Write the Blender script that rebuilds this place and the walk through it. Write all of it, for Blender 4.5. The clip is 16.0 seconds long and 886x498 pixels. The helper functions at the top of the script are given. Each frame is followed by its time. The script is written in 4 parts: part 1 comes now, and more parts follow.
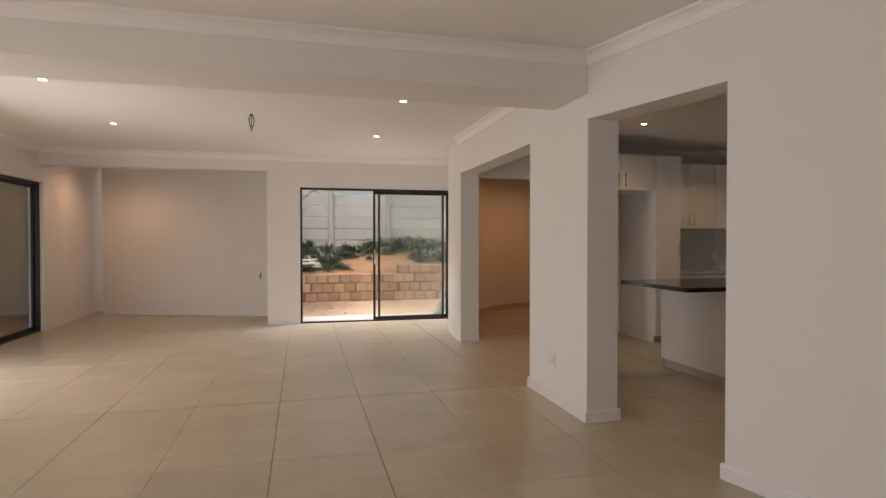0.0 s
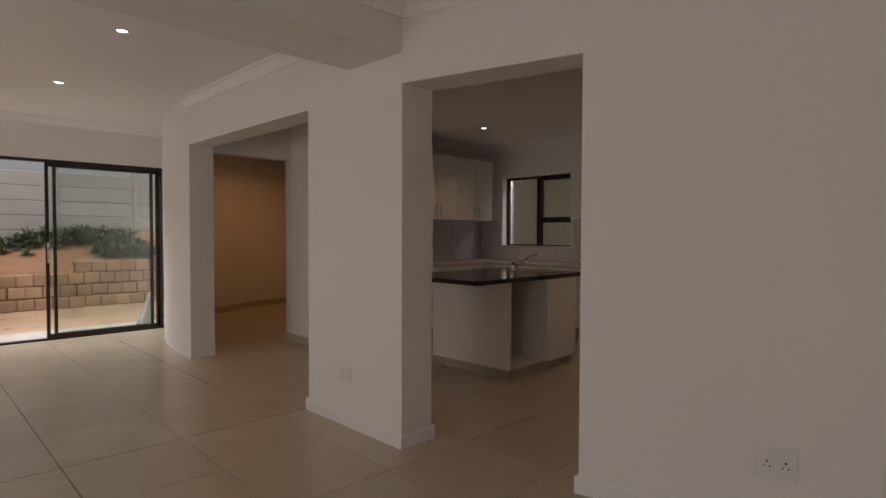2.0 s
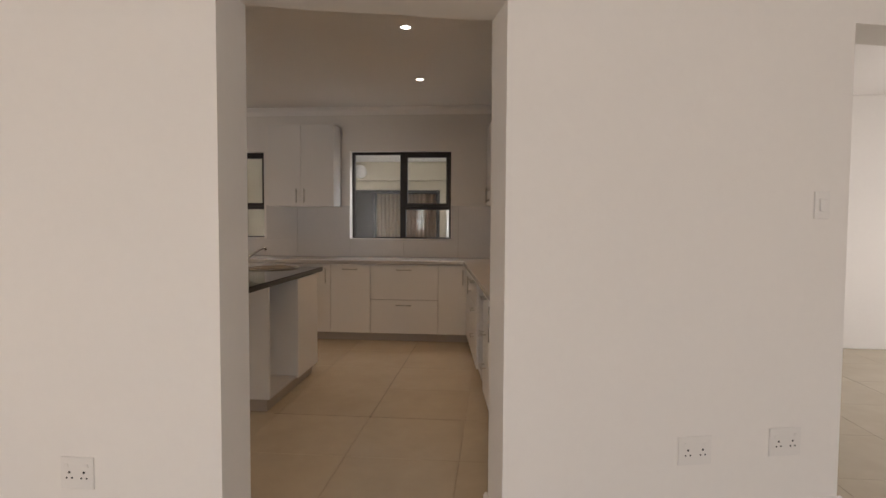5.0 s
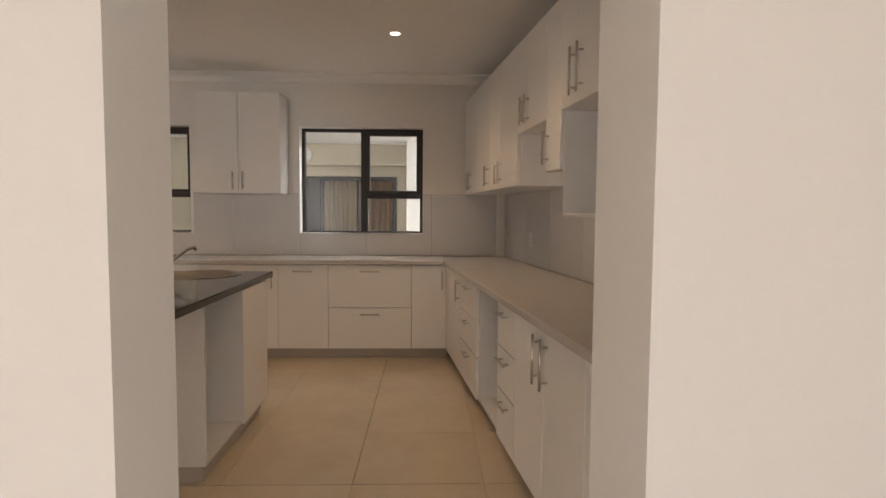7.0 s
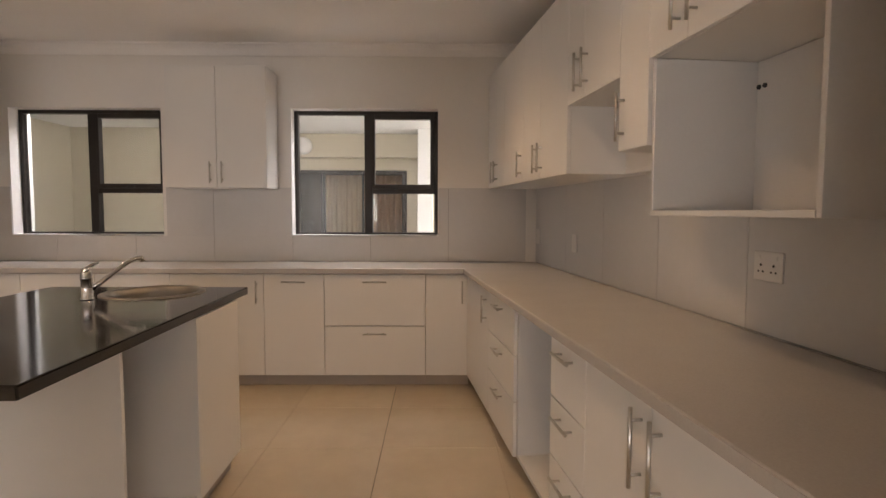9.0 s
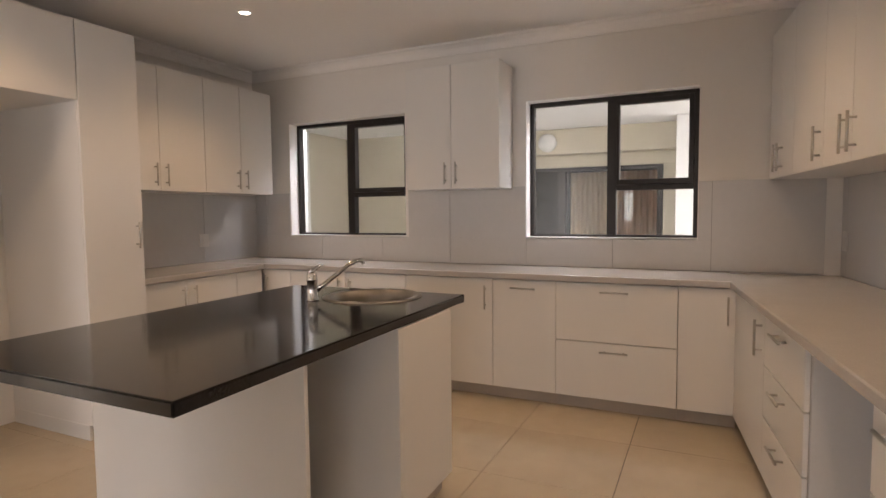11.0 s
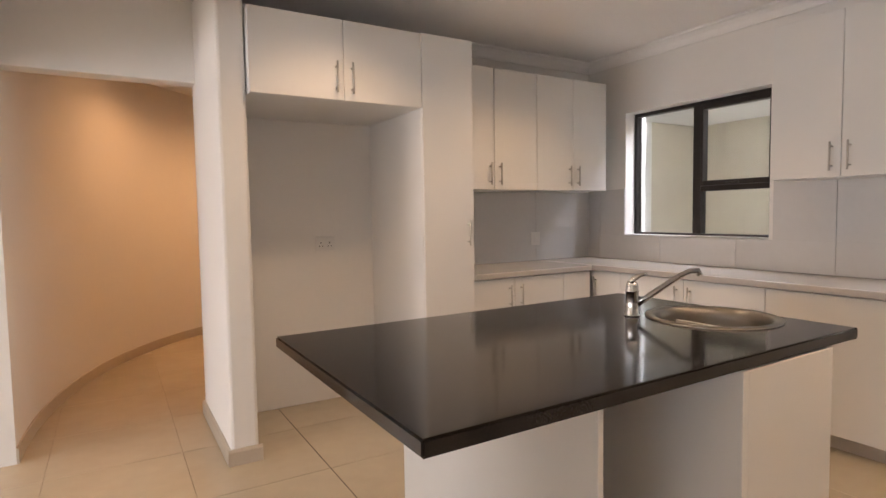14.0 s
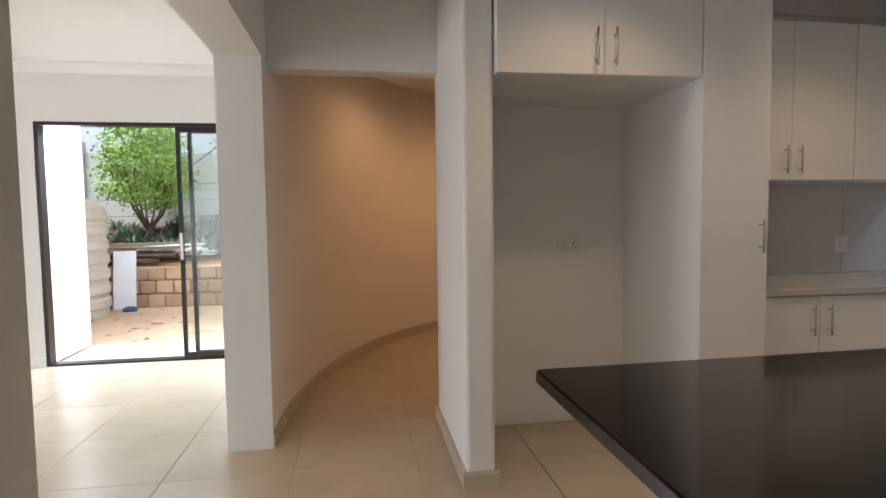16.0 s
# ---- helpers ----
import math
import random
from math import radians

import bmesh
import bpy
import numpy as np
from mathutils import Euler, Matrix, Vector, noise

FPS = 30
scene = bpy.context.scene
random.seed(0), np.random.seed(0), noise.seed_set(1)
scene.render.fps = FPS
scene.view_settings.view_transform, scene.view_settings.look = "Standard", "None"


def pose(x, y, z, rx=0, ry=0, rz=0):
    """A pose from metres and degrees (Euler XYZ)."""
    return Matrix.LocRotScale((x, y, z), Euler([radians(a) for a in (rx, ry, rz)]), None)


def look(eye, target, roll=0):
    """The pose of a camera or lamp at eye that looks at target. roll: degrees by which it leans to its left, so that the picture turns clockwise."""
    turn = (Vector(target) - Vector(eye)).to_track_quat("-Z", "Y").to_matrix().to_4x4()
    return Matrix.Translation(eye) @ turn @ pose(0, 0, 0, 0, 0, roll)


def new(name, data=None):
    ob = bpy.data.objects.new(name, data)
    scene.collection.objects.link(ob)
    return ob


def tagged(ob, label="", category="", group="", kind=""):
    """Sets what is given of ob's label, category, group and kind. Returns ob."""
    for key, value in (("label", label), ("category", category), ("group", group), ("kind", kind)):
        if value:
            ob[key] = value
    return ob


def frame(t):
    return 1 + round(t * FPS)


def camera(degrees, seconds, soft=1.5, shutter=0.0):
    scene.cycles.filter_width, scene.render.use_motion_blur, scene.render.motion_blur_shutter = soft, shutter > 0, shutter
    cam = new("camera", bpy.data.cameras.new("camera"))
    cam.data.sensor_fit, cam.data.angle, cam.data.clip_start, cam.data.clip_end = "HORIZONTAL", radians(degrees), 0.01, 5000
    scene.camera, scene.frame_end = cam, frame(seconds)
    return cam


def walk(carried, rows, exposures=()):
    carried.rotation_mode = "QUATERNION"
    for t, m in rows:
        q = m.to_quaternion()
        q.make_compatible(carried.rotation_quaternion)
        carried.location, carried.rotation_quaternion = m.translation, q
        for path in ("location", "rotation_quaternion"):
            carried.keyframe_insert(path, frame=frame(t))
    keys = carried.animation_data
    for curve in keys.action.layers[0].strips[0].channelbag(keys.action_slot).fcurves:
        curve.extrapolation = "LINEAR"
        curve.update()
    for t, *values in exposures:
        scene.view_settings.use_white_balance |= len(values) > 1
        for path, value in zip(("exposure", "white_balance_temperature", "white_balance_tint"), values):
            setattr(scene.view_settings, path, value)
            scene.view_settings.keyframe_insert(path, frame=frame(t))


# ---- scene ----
cam = camera(76.6, 16.0)
PATH = [
    (0, (0.208, 0.168, 1.305), (0.696, 2.107, 1.275), -0.0),
    (0.5, (0.153, 0.468, 1.3), (0.835, 2.348, 1.268), 0.2),
    (1, (0.124, 0.729, 1.286), (1.085, 2.482, 1.244), 0.3),
    (1.5, (0.091, 1.012, 1.291), (1.3, 2.604, 1.236), 0.3),
    (2, (0.027, 1.261, 1.292), (1.43, 2.685, 1.234), 0.2),
    (2.5, (-0.034, 1.492, 1.309), (1.562, 2.695, 1.242), 0.3),
    (3, (-0.023, 1.797, 1.299), (1.697, 2.814, 1.216), 0.3),
    (3.5, (0.002, 2.056, 1.301), (1.818, 2.888, 1.207), 0.3),
    (4, (-0.002, 2.324, 1.304), (1.914, 2.889, 1.211), 0.3),
    (6.5, (0.955, 3.197, 1.303), (2.951, 3.177, 1.182), 0.4),
    (7, (1.212, 3.255, 1.303), (3.207, 3.198, 1.176), 0.4),
    (7.5, (1.482, 3.324, 1.305), (3.476, 3.22, 1.182), 0.4),
    (8, (1.71, 3.33, 1.306), (3.7, 3.19, 1.173), 0.3),
    (10.5, (2.498, 3.257, 1.3), (4.407, 3.836, 1.165), -0.4),
    (11, (2.56, 3.248, 1.3), (4.367, 4.095, 1.169), -0.6),
    (11.5, (2.598, 3.24, 1.3), (4.315, 4.257, 1.168), -0.7),
    (12, (2.633, 3.231, 1.3), (4.265, 4.38, 1.17), -0.7),
    (12.5, (2.673, 3.244, 1.296), (4.196, 4.534, 1.167), -0.9),
    (13, (2.739, 3.29, 1.294), (4.133, 4.718, 1.162), -0.9),
    (13.5, (2.836, 3.357, 1.3), (4.051, 4.94, 1.171), -1.0),
    (14, (2.918, 3.413, 1.302), (3.934, 5.131, 1.177), -0.9),
    (14.5, (2.994, 3.45, 1.311), (3.784, 5.283, 1.184), -0.8),
    (15, (3.035, 3.499, 1.31), (3.61, 5.41, 1.176), -0.7),
    (15.5, (3.009, 3.667, 1.284), (3.375, 5.63, 1.165), -0.9),
    (16, (2.929, 3.913, 1.309), (3.225, 5.887, 1.182), -0.7),
]
EXPOSURES = [(0.0, 0.05, 6600, 17), (1.2, -0.27, 6600, 17), (2.3, -0.74, 6600, 18), (3.2, -0.27, 6500, 18), (4.2, 0.2, 6500, 17), (6.4, 0.85, 6500, 13), (8.0, 1.0, 6800, 17), (10.4, 1.2, 6500, 17), (12.5, 1.28, 6400, 17), (14.5, 1.66, 5950, 14), (15.2, 1.35, 5700, 11), (16.0, 0.9, 5700, 10)]
walk(cam, [(t, look(eye, target, roll)) for t, eye, target, roll in PATH], EXPOSURES)

# ---- light ----
world = bpy.data.worlds.new("world")
scene.world = world
world.use_nodes = True
wn = world.node_tree
sky = wn.nodes.new("ShaderNodeTexSky")
sky.sky_type = "NISHITA"
sky.sun_disc = False
sky.sun_elevation = radians(65)
sky.sun_rotation = radians(225)
sky.air_density, sky.dust_density = 1.0, 4.0
cloud = wn.nodes.new("ShaderNodeHueSaturation")
cloud.inputs["Saturation"].default_value = 0.15
wn.links.new(sky.outputs[0], cloud.inputs["Color"])
wn.links.new(cloud.outputs[0], wn.nodes["Background"].inputs[0])
wn.nodes["Background"].inputs[1].default_value = 0.15
sun_data = bpy.data.lights.new("sun", "SUN")
sun_data.energy, sun_data.angle, sun_data.color = 1.5, radians(20), (1.0, 0.95, 0.88)
sun = new("sun", sun_data)
sun.matrix_world = look((0, 0, 0), (0.3, 0.3, -1.0))


def opening_light(name, m, w, h, energy, color=(1.0, 0.97, 0.93)):
    d = bpy.data.lights.new(name, "AREA")
    d.shape, d.size, d.size_y, d.energy, d.color = "RECTANGLE", w, h, energy, color
    o = new(name, d)
    o.matrix_world = m
    return o


# area lamps standing in for daylight from assumed, unseen openings to the west and south
opening_light("daylight_west", look((-4.4, 1.6, 2.0), (0, 1.8, 0.9)), 4.6, 2.0, 62)
opening_light("daylight_terrace", look((-3.3, 5.6, 1.0), (0, 5.5, 0.0)), 2.0, 1.8, 42)
opening_light("daylight_south", look((-0.6, -2.35, 1.1), (-0.6, 2, -0.5)), 3.0, 2.0, 11)
opening_light("daylight_hall", look((4.6, -2.4, 1.2), (4.6, 0, 0.8)), 1.2, 1.8, 22)
# added fill lamps, hidden above the window heads, to brighten worktops and reveals
for wy in (3.9, 6.15):
    opening_light("court_window_fill", look((7.1, wy, 2.34), (6.3, wy, 0.9)), 1.1, 0.22, 14, (0.95, 0.97, 1.0))
# unseen fill lamp added at the court's open south side to lift the curtains
opening_light("court_side_fill", look((8.3, 1.7, 1.5), (8.5, 5.0, 1.2)), 2.0, 2.0, 15, (0.98, 0.98, 1.0))
# lamp hidden outside above the lintel, added to boost daylight on the floor
opening_light("daylight_garden", look((1.4, 9.72, 2.5), (1.4, 7.6, 0.0)), 2.3, 0.4, 128, (0.98, 0.98, 1.0))


def lamp_spot(x, y, z, energy, blend=1.0, size=105, color=(1.0, 0.70, 0.42)):
    d = bpy.data.lights.new("downlight_beam", "SPOT")
    d.energy, d.color, d.spot_size, d.spot_blend, d.shadow_soft_size = energy, color, radians(size), blend, 0.04
    o = new("downlight_beam", d)
    o.matrix_world = look((x, y, z), (x, y + 0.0001, z - 1))
    return o


# ---- materials ----
def mat(name, color, rough=0.6, metal=0.0, var=0.06, scale=3.0, bump=0.0, bscale=60.0, spec=0.5, fine=0.03, fscale=80.0, coat=0.0, rand=0.0):
    m = bpy.data.materials.new(name)
    m.use_nodes = True
    nt = m.node_tree
    b = nt.nodes["Principled BSDF"]
    b.inputs["Roughness"].default_value = rough
    b.inputs["Metallic"].default_value = metal
    b.inputs["Specular IOR Level"].default_value = spec
    b.inputs["Coat Weight"].default_value = coat
    tc = nt.nodes.new("ShaderNodeTexCoord")
    geo = nt.nodes.new("ShaderNodeNewGeometry")
    n1 = nt.nodes.new("ShaderNodeTexNoise")
    n1.inputs["Scale"].default_value, n1.inputs["Detail"].default_value = scale, 5
    n2 = nt.nodes.new("ShaderNodeTexNoise")
    n2.inputs["Scale"].default_value, n2.inputs["Detail"].default_value = fscale, 3
    nt.links.new(geo.outputs["Position"], n1.inputs["Vector"])
    nt.links.new(geo.outputs["Position"], n2.inputs["Vector"])
    mul = nt.nodes.new("ShaderNodeMath")
    mul.operation = "MULTIPLY_ADD"
    nt.links.new(n1.outputs["Fac"], mul.inputs[0])
    mul.inputs[1].default_value, mul.inputs[2].default_value = 2 * var, 1 - var
    mul2 = nt.nodes.new("ShaderNodeMath")
    mul2.operation = "MULTIPLY_ADD"
    nt.links.new(n2.outputs["Fac"], mul2.inputs[0])
    mul2.inputs[1].default_value, mul2.inputs[2].default_value = 2 * fine, 1 - fine
    mm = nt.nodes.new("ShaderNodeMath")
    mm.operation = "MULTIPLY"
    nt.links.new(mul.outputs[0], mm.inputs[0])
    nt.links.new(mul2.outputs[0], mm.inputs[1])
    last = mm
    if rand:
        oi = nt.nodes.new("ShaderNodeObjectInfo")
        r = nt.nodes.new("ShaderNodeMath")
        r.operation = "MULTIPLY_ADD"
        nt.links.new(oi.outputs["Random"], r.inputs[0])
        r.inputs[1].default_value, r.inputs[2].default_value = 2 * rand, 1 - rand
        last = nt.nodes.new("ShaderNodeMath")
        last.operation = "MULTIPLY"
        nt.links.new(mm.outputs[0], last.inputs[0])
        nt.links.new(r.outputs[0], last.inputs[1])
    vm = nt.nodes.new("ShaderNodeVectorMath")
    vm.operation = "SCALE"
    vm.inputs[0].default_value = color
    nt.links.new(last.outputs[0], vm.inputs["Scale"])
    nt.links.new(vm.outputs[0], b.inputs["Base Color"])
    if bump:
        nb = nt.nodes.new("ShaderNodeTexNoise")
        nb.inputs["Scale"].default_value, nb.inputs["Detail"].default_value = bscale, 4
        nt.links.new(geo.outputs["Position"], nb.inputs["Vector"])
        bp = nt.nodes.new("ShaderNodeBump")
        bp.inputs["Strength"].default_value, bp.inputs["Distance"].default_value = bump, 0.004
        nt.links.new(nb.outputs["Fac"], bp.inputs["Height"])
        nt.links.new(bp.outputs[0], b.inputs["Normal"])
    return m


def glass(name, tint=(0.96, 0.98, 0.97), rough=0.02):
    m = bpy.data.materials.new(name)
    m.use_nodes = True
    nt = m.node_tree
    nt.nodes.remove(nt.nodes["Principled BSDF"])
    mix = nt.nodes.new("ShaderNodeMixShader")
    fr = nt.nodes.new("ShaderNodeMath")
    fr.operation = 'MULTIPLY_ADD'
    lw = nt.nodes.new("ShaderNodeLayerWeight")
    pw = nt.nodes.new("ShaderNodeMath")
    pw.operation = 'POWER'
    pw.inputs[1].default_value = 5.0
    lw.inputs[0].default_value = 0.5
    nt.links.new(lw.outputs["Facing"], pw.inputs[0])
    nt.links.new(pw.outputs[0], fr.inputs[0])
    fr.inputs[1].default_value = 0.94
    fr.inputs[2].default_value = 0.04
    tr = nt.nodes.new("ShaderNodeBsdfTransparent")
    tr.inputs[0].default_value = (*tint, 1)
    gl = nt.nodes.new("ShaderNodeBsdfGlossy")
    gl.inputs["Roughness"].default_value = rough
    nt.links.new(fr.outputs[0], mix.inputs[0])
    nt.links.new(tr.outputs[0], mix.inputs[1])
    nt.links.new(gl.outputs[0], mix.inputs[2])
    nt.links.new(mix.outputs[0], nt.nodes["Material Output"].inputs[0])
    return m


def emitter(name, color, strength):
    m = bpy.data.materials.new(name)
    m.use_nodes = True
    b = m.node_tree.nodes["Principled BSDF"]
    b.inputs["Emission Color"].default_value = (*color, 1)
    b.inputs["Emission Strength"].default_value = strength
    return m


PLASTER = mat("plaster", (0.79, 0.765, 0.73), 0.75, var=0.025, scale=1.2, bump=0.12, bscale=35, fine=0.015, fscale=25)
CEILING = mat("ceiling_paint", (0.87, 0.85, 0.83), 0.85, var=0.02, scale=0.9, bump=0.05, bscale=50)
SKIRT = mat("skirting_paint", (0.78, 0.76, 0.74), 0.45, var=0.03)
SKIRT_TILE = mat("skirting_tile", (0.50, 0.43, 0.34), 0.35, var=0.06)
TILE = mat("floor_tile_glaze", (0.50, 0.425, 0.315), 0.25, var=0.12, scale=2.6, bump=0.03, bscale=18, fine=0.05, fscale=11, rand=0.035)
GROUT = mat("grout", (0.39, 0.325, 0.24), 0.9)
JOINT = mat("movement_joint_filler", (0.075, 0.06, 0.05), 0.8)
SPLASH = mat("splash_tile_glaze", (0.58, 0.57, 0.56), 0.28, var=0.05, scale=3, fine=0.03, fscale=30, rand=0.02)
GROUT2 = mat("splash_grout", (0.33, 0.32, 0.31), 0.9)
MELAMINE = mat("white_melamine", (0.76, 0.745, 0.72), 0.32, var=0.015, scale=1.5, fine=0.008)
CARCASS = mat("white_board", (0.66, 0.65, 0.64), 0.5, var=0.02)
# board darkened so that the gaps between fronts read as shade
GAP_SHADE = mat("gap_shade_board", (0.48, 0.45, 0.42), 0.7)
KICK = mat("grey_kickboard", (0.47, 0.41, 0.35), 0.5, var=0.06)
LAMINATE = mat("pale_laminate", (0.47, 0.445, 0.42), 0.24, var=0.05, scale=6, fine=0.08, fscale=160)
GRANITE = mat("black_granite", (0.020, 0.016, 0.014), 0.10, var=0.25, scale=10, fine=0.35, fscale=240, spec=0.42)
BOWL = mat("worn_steel", (0.29, 0.265, 0.235), 0.36, 1.0, var=0.1, fine=0.08, fscale=150)
STEEL = mat("brushed_steel", (0.55, 0.53, 0.50), 0.28, 1.0, var=0.06, fine=0.06, fscale=200)
CHROME = mat("chrome", (0.75, 0.75, 0.75), 0.08, 1.0, var=0.02)
BRONZE = mat("dark_bronze_aluminium", (0.026, 0.021, 0.018), 0.38, 0.3, var=0.12)
SOCKET = mat("white_plastic", (0.75, 0.73, 0.70), 0.35, var=0.01)
BLACK = mat("black_plastic", (0.012, 0.012, 0.012), 0.5)
GLASS = glass("clear_glass")
HAZY = glass("hazy_window_glass", (0.96, 0.98, 0.97), 0.25)
LAMP = emitter("lamp_glow", (1.0, 0.93, 0.82), 12)
SAND = mat("orange_sand", (0.50, 0.35, 0.225), 0.95, var=0.2, scale=2.5, bump=0.6, bscale=25, fine=0.15, fscale=40)
SOIL = mat("garden_soil", (0.36, 0.20, 0.11), 0.95, var=0.25, scale=3, bump=0.8, bscale=20, fine=0.2, fscale=30)
PAVING = mat("pale_concrete", (0.55, 0.51, 0.47), 0.85, var=0.12, scale=2, bump=0.2, bscale=60, fine=0.08)
BLOCK = mat("terracotta_block", (0.37, 0.25, 0.155), 0.92, var=0.15, scale=6, bump=0.8, bscale=70, fine=0.15, fscale=90, rand=0.2)
PRECAST = mat("precast_concrete", (0.47, 0.47, 0.43), 0.9, var=0.18, scale=1.6, bump=0.4, bscale=50, fine=0.1, fscale=40, rand=0.08)
LEAF = mat("tree_leaf", (0.22, 0.35, 0.05), 0.5, var=0.45, scale=7, fine=0.2, fscale=50)
BLADE = mat("succulent_leaf", (0.17, 0.205, 0.14), 0.42, var=0.6, scale=9, fine=0.2, fscale=60, rand=0.3)
BARK = mat("bark", (0.13, 0.09, 0.06), 0.9, var=0.3, scale=10, bump=0.8, bscale=60)
TANKMAT = mat("beige_tank_plastic", (0.50, 0.45, 0.36), 0.5, var=0.08)
TIMBER = mat("weathered_timber", (0.20, 0.15, 0.11), 0.85, var=0.3, scale=8, bump=0.5, bscale=60, rand=0.3)
PIPE = mat("white_pipe", (0.7, 0.7, 0.68), 0.5)
SHEET = mat("white_sheet", (0.72, 0.74, 0.78), 0.6)
BLUE = mat("blue_bag", (0.06, 0.08, 0.2), 0.7)
COURT = mat("court_plaster", (0.58, 0.52, 0.41), 0.85, var=0.04, scale=1.5, bump=0.1)
CURTAIN = mat("tan_curtain", (0.58, 0.41, 0.26), 0.85, var=0.1, scale=5)
CURTAIN2 = mat("rust_curtain", (0.46, 0.27, 0.18), 0.85, var=0.15, scale=5)
# near-black colour standing in for the darkness of an unlit room
UNLIT_BLACK = mat("unlit_black_sheet", (0.03, 0.03, 0.03), 0.08)


# ---- building helpers ----
def box(bm, x0, x1, y0, y1, z0, z1, bevel=0.0, m=None):
    r = bmesh.ops.create_cube(bm, size=1.0)
    v = r["verts"]
    bmesh.ops.scale(bm, vec=(abs(x1 - x0), abs(y1 - y0), abs(z1 - z0)), verts=v)
    bmesh.ops.translate(bm, vec=((x0 + x1) / 2, (y0 + y1) / 2, (z0 + z1) / 2), verts=v)
    if bevel:
        e = list({e for q in v for e in q.link_edges})
        r2 = bmesh.ops.bevel(bm, geom=e, offset=bevel, segments=2, affect="EDGES", profile=0.5)
        v = list({q for f in r2["faces"] for q in f.verts} | {q for q in v if q.is_valid})
    if m is not None:
        bmesh.ops.transform(bm, matrix=m, verts=[q for q in v if q.is_valid])
    return v


def tube(bm, pts, r, seg=10, caps=True):
    """A round bar that follows the points."""
    rings = []
    for k, p in enumerate(pts):
        a = Vector(pts[max(k - 1, 0)])
        b = Vector(pts[min(k + 1, len(pts) - 1)])
        d = (b - a).normalized()
        u = d.orthogonal().normalized() if k == 0 else (rings_u - d * rings_u.dot(d)).normalized()
        rings_u = u
        w = d.cross(u)
        rr = r[k] if isinstance(r, (list, tuple)) else r
        rings.append([bm.verts.new(Vector(p) + rr * (u * math.cos(2 * math.pi * j / seg) + w * math.sin(2 * math.pi * j / seg))) for j in range(seg)])
    for a, b in zip(rings, rings[1:]):
        for j in range(seg):
            bm.faces.new((a[j], a[(j + 1) % seg], b[(j + 1) % seg], b[j]))
    if caps:
        bm.faces.new(rings[0][::-1])
        bm.faces.new(rings[-1])


def lathe(bm, prof, seg=32, at=(0, 0, 0)):
    rings = []
    for r, z in prof:
        rings.append([bm.verts.new((at[0] + r * math.cos(2 * math.pi * j / seg), at[1] + r * math.sin(2 * math.pi * j / seg), at[2] + z)) for j in range(seg)])
    for a, b in zip(rings, rings[1:]):
        for j in range(seg):
            bm.faces.new((a[j], a[(j + 1) % seg], b[(j + 1) % seg], b[j]))


def finish(name, bm, material, smooth=False):
    me = bpy.data.meshes.new(name)
    bmesh.ops.recalc_face_normals(bm, faces=bm.faces)
    if smooth:
        for f in bm.faces:
            f.smooth = True
    bm.to_mesh(me)
    bm.free()
    me.materials.append(material)
    return new(name, me)


def part(name, bm, material, parent, label="", smooth=False):
    o = finish(name, bm, material, smooth)
    o.parent = parent
    if label:
        tagged(o, label)
    return o


def structure(name, bm, material, label, category, smooth=False):
    return tagged(finish(name, bm, material, smooth), label, category, kind="structure")


def thing(name, m, label, category, group=""):
    o = new(name)
    o.empty_display_size = 0.1
    o.matrix_world = m
    return tagged(o, label, category, group)


def slab(name, parent, material, *b, bevel=0.002, label=""):
    bm = bmesh.new()
    box(bm, *b, bevel=bevel)
    return part(name, bm, material, parent, label)


def wall(name, material, boxes, label="warm white painted plaster wall", m=None, bevel=0.006):
    bm = bmesh.new()
    for b in boxes:
        box(bm, *b, bevel=bevel, m=m)
    return structure(name, bm, material, label, "wall")


def outline_wall(name, pts, thick, m, label="warm white painted plaster wall", bevel=0.012):
    """A wall whose elevation is the polygon pts (along local y, up), from local x = 0 to thick; its openings have rounded arrises."""
    b = bmesh.new()
    sides = [[b.verts.new((x, u, z)) for u, z in pts] for x in (0, thick)]
    n = len(pts)
    b.faces.new(sides[0])
    b.faces.new(sides[1][::-1])
    for j in range(n):
        b.faces.new((sides[0][j], sides[1][j], sides[1][(j + 1) % n], sides[0][(j + 1) % n]))
    low = [e for e in b.edges if max(v.co.z for v in e.verts) <= OPEN_H + 0.001 and e.calc_face_angle(0) > 1 and max(v.co.z for v in e.verts) > 0.01 and abs(e.verts[0].co.x - e.verts[1].co.x) < 1e-5]
    bmesh.ops.bevel(b, geom=low, offset=bevel, segments=3, affect="EDGES", profile=0.5)
    bmesh.ops.transform(b, matrix=m, verts=b.verts[:])
    return structure(name, b, PLASTER, label, "wall")


CEIL = 2.63
OPEN_H = 2.17
S_ANG = math.degrees(math.atan2(0.245, 0.97))
M_SOUTH = pose(2.185, 3.79, 0, 0, 0, S_ANG)      # local -y runs along the angled wall, +x into the kitchen
S_KIT = 6.3
M_RUN = pose(6.75, 2.486, 0, 0, 0, S_KIT)         # local -x runs along the south worktop, +y into the room
EX, EY, EA, EB = 5.13, 7.1, 2.7, 3.55            # curved passage wall, inner face


# ---- structure ----
bm = bmesh.new()
box(bm, -3.6, 7.2, -2.8, 9.45, -0.25, -0.003)
for loop in (((-3.6, 9.45), (0.0, 9.45), (0.0, 10.3), (-3.6, 11.5)),):
    low, top = ([bm.verts.new((x, y, z)) for x, y in loop] for z in (-0.25, -0.003))
    bm.faces.new(low[::-1])
    bm.faces.new(top)
    for k in range(4):
        bm.faces.new((low[k], low[(k + 1) % 4], top[(k + 1) % 4], top[k]))
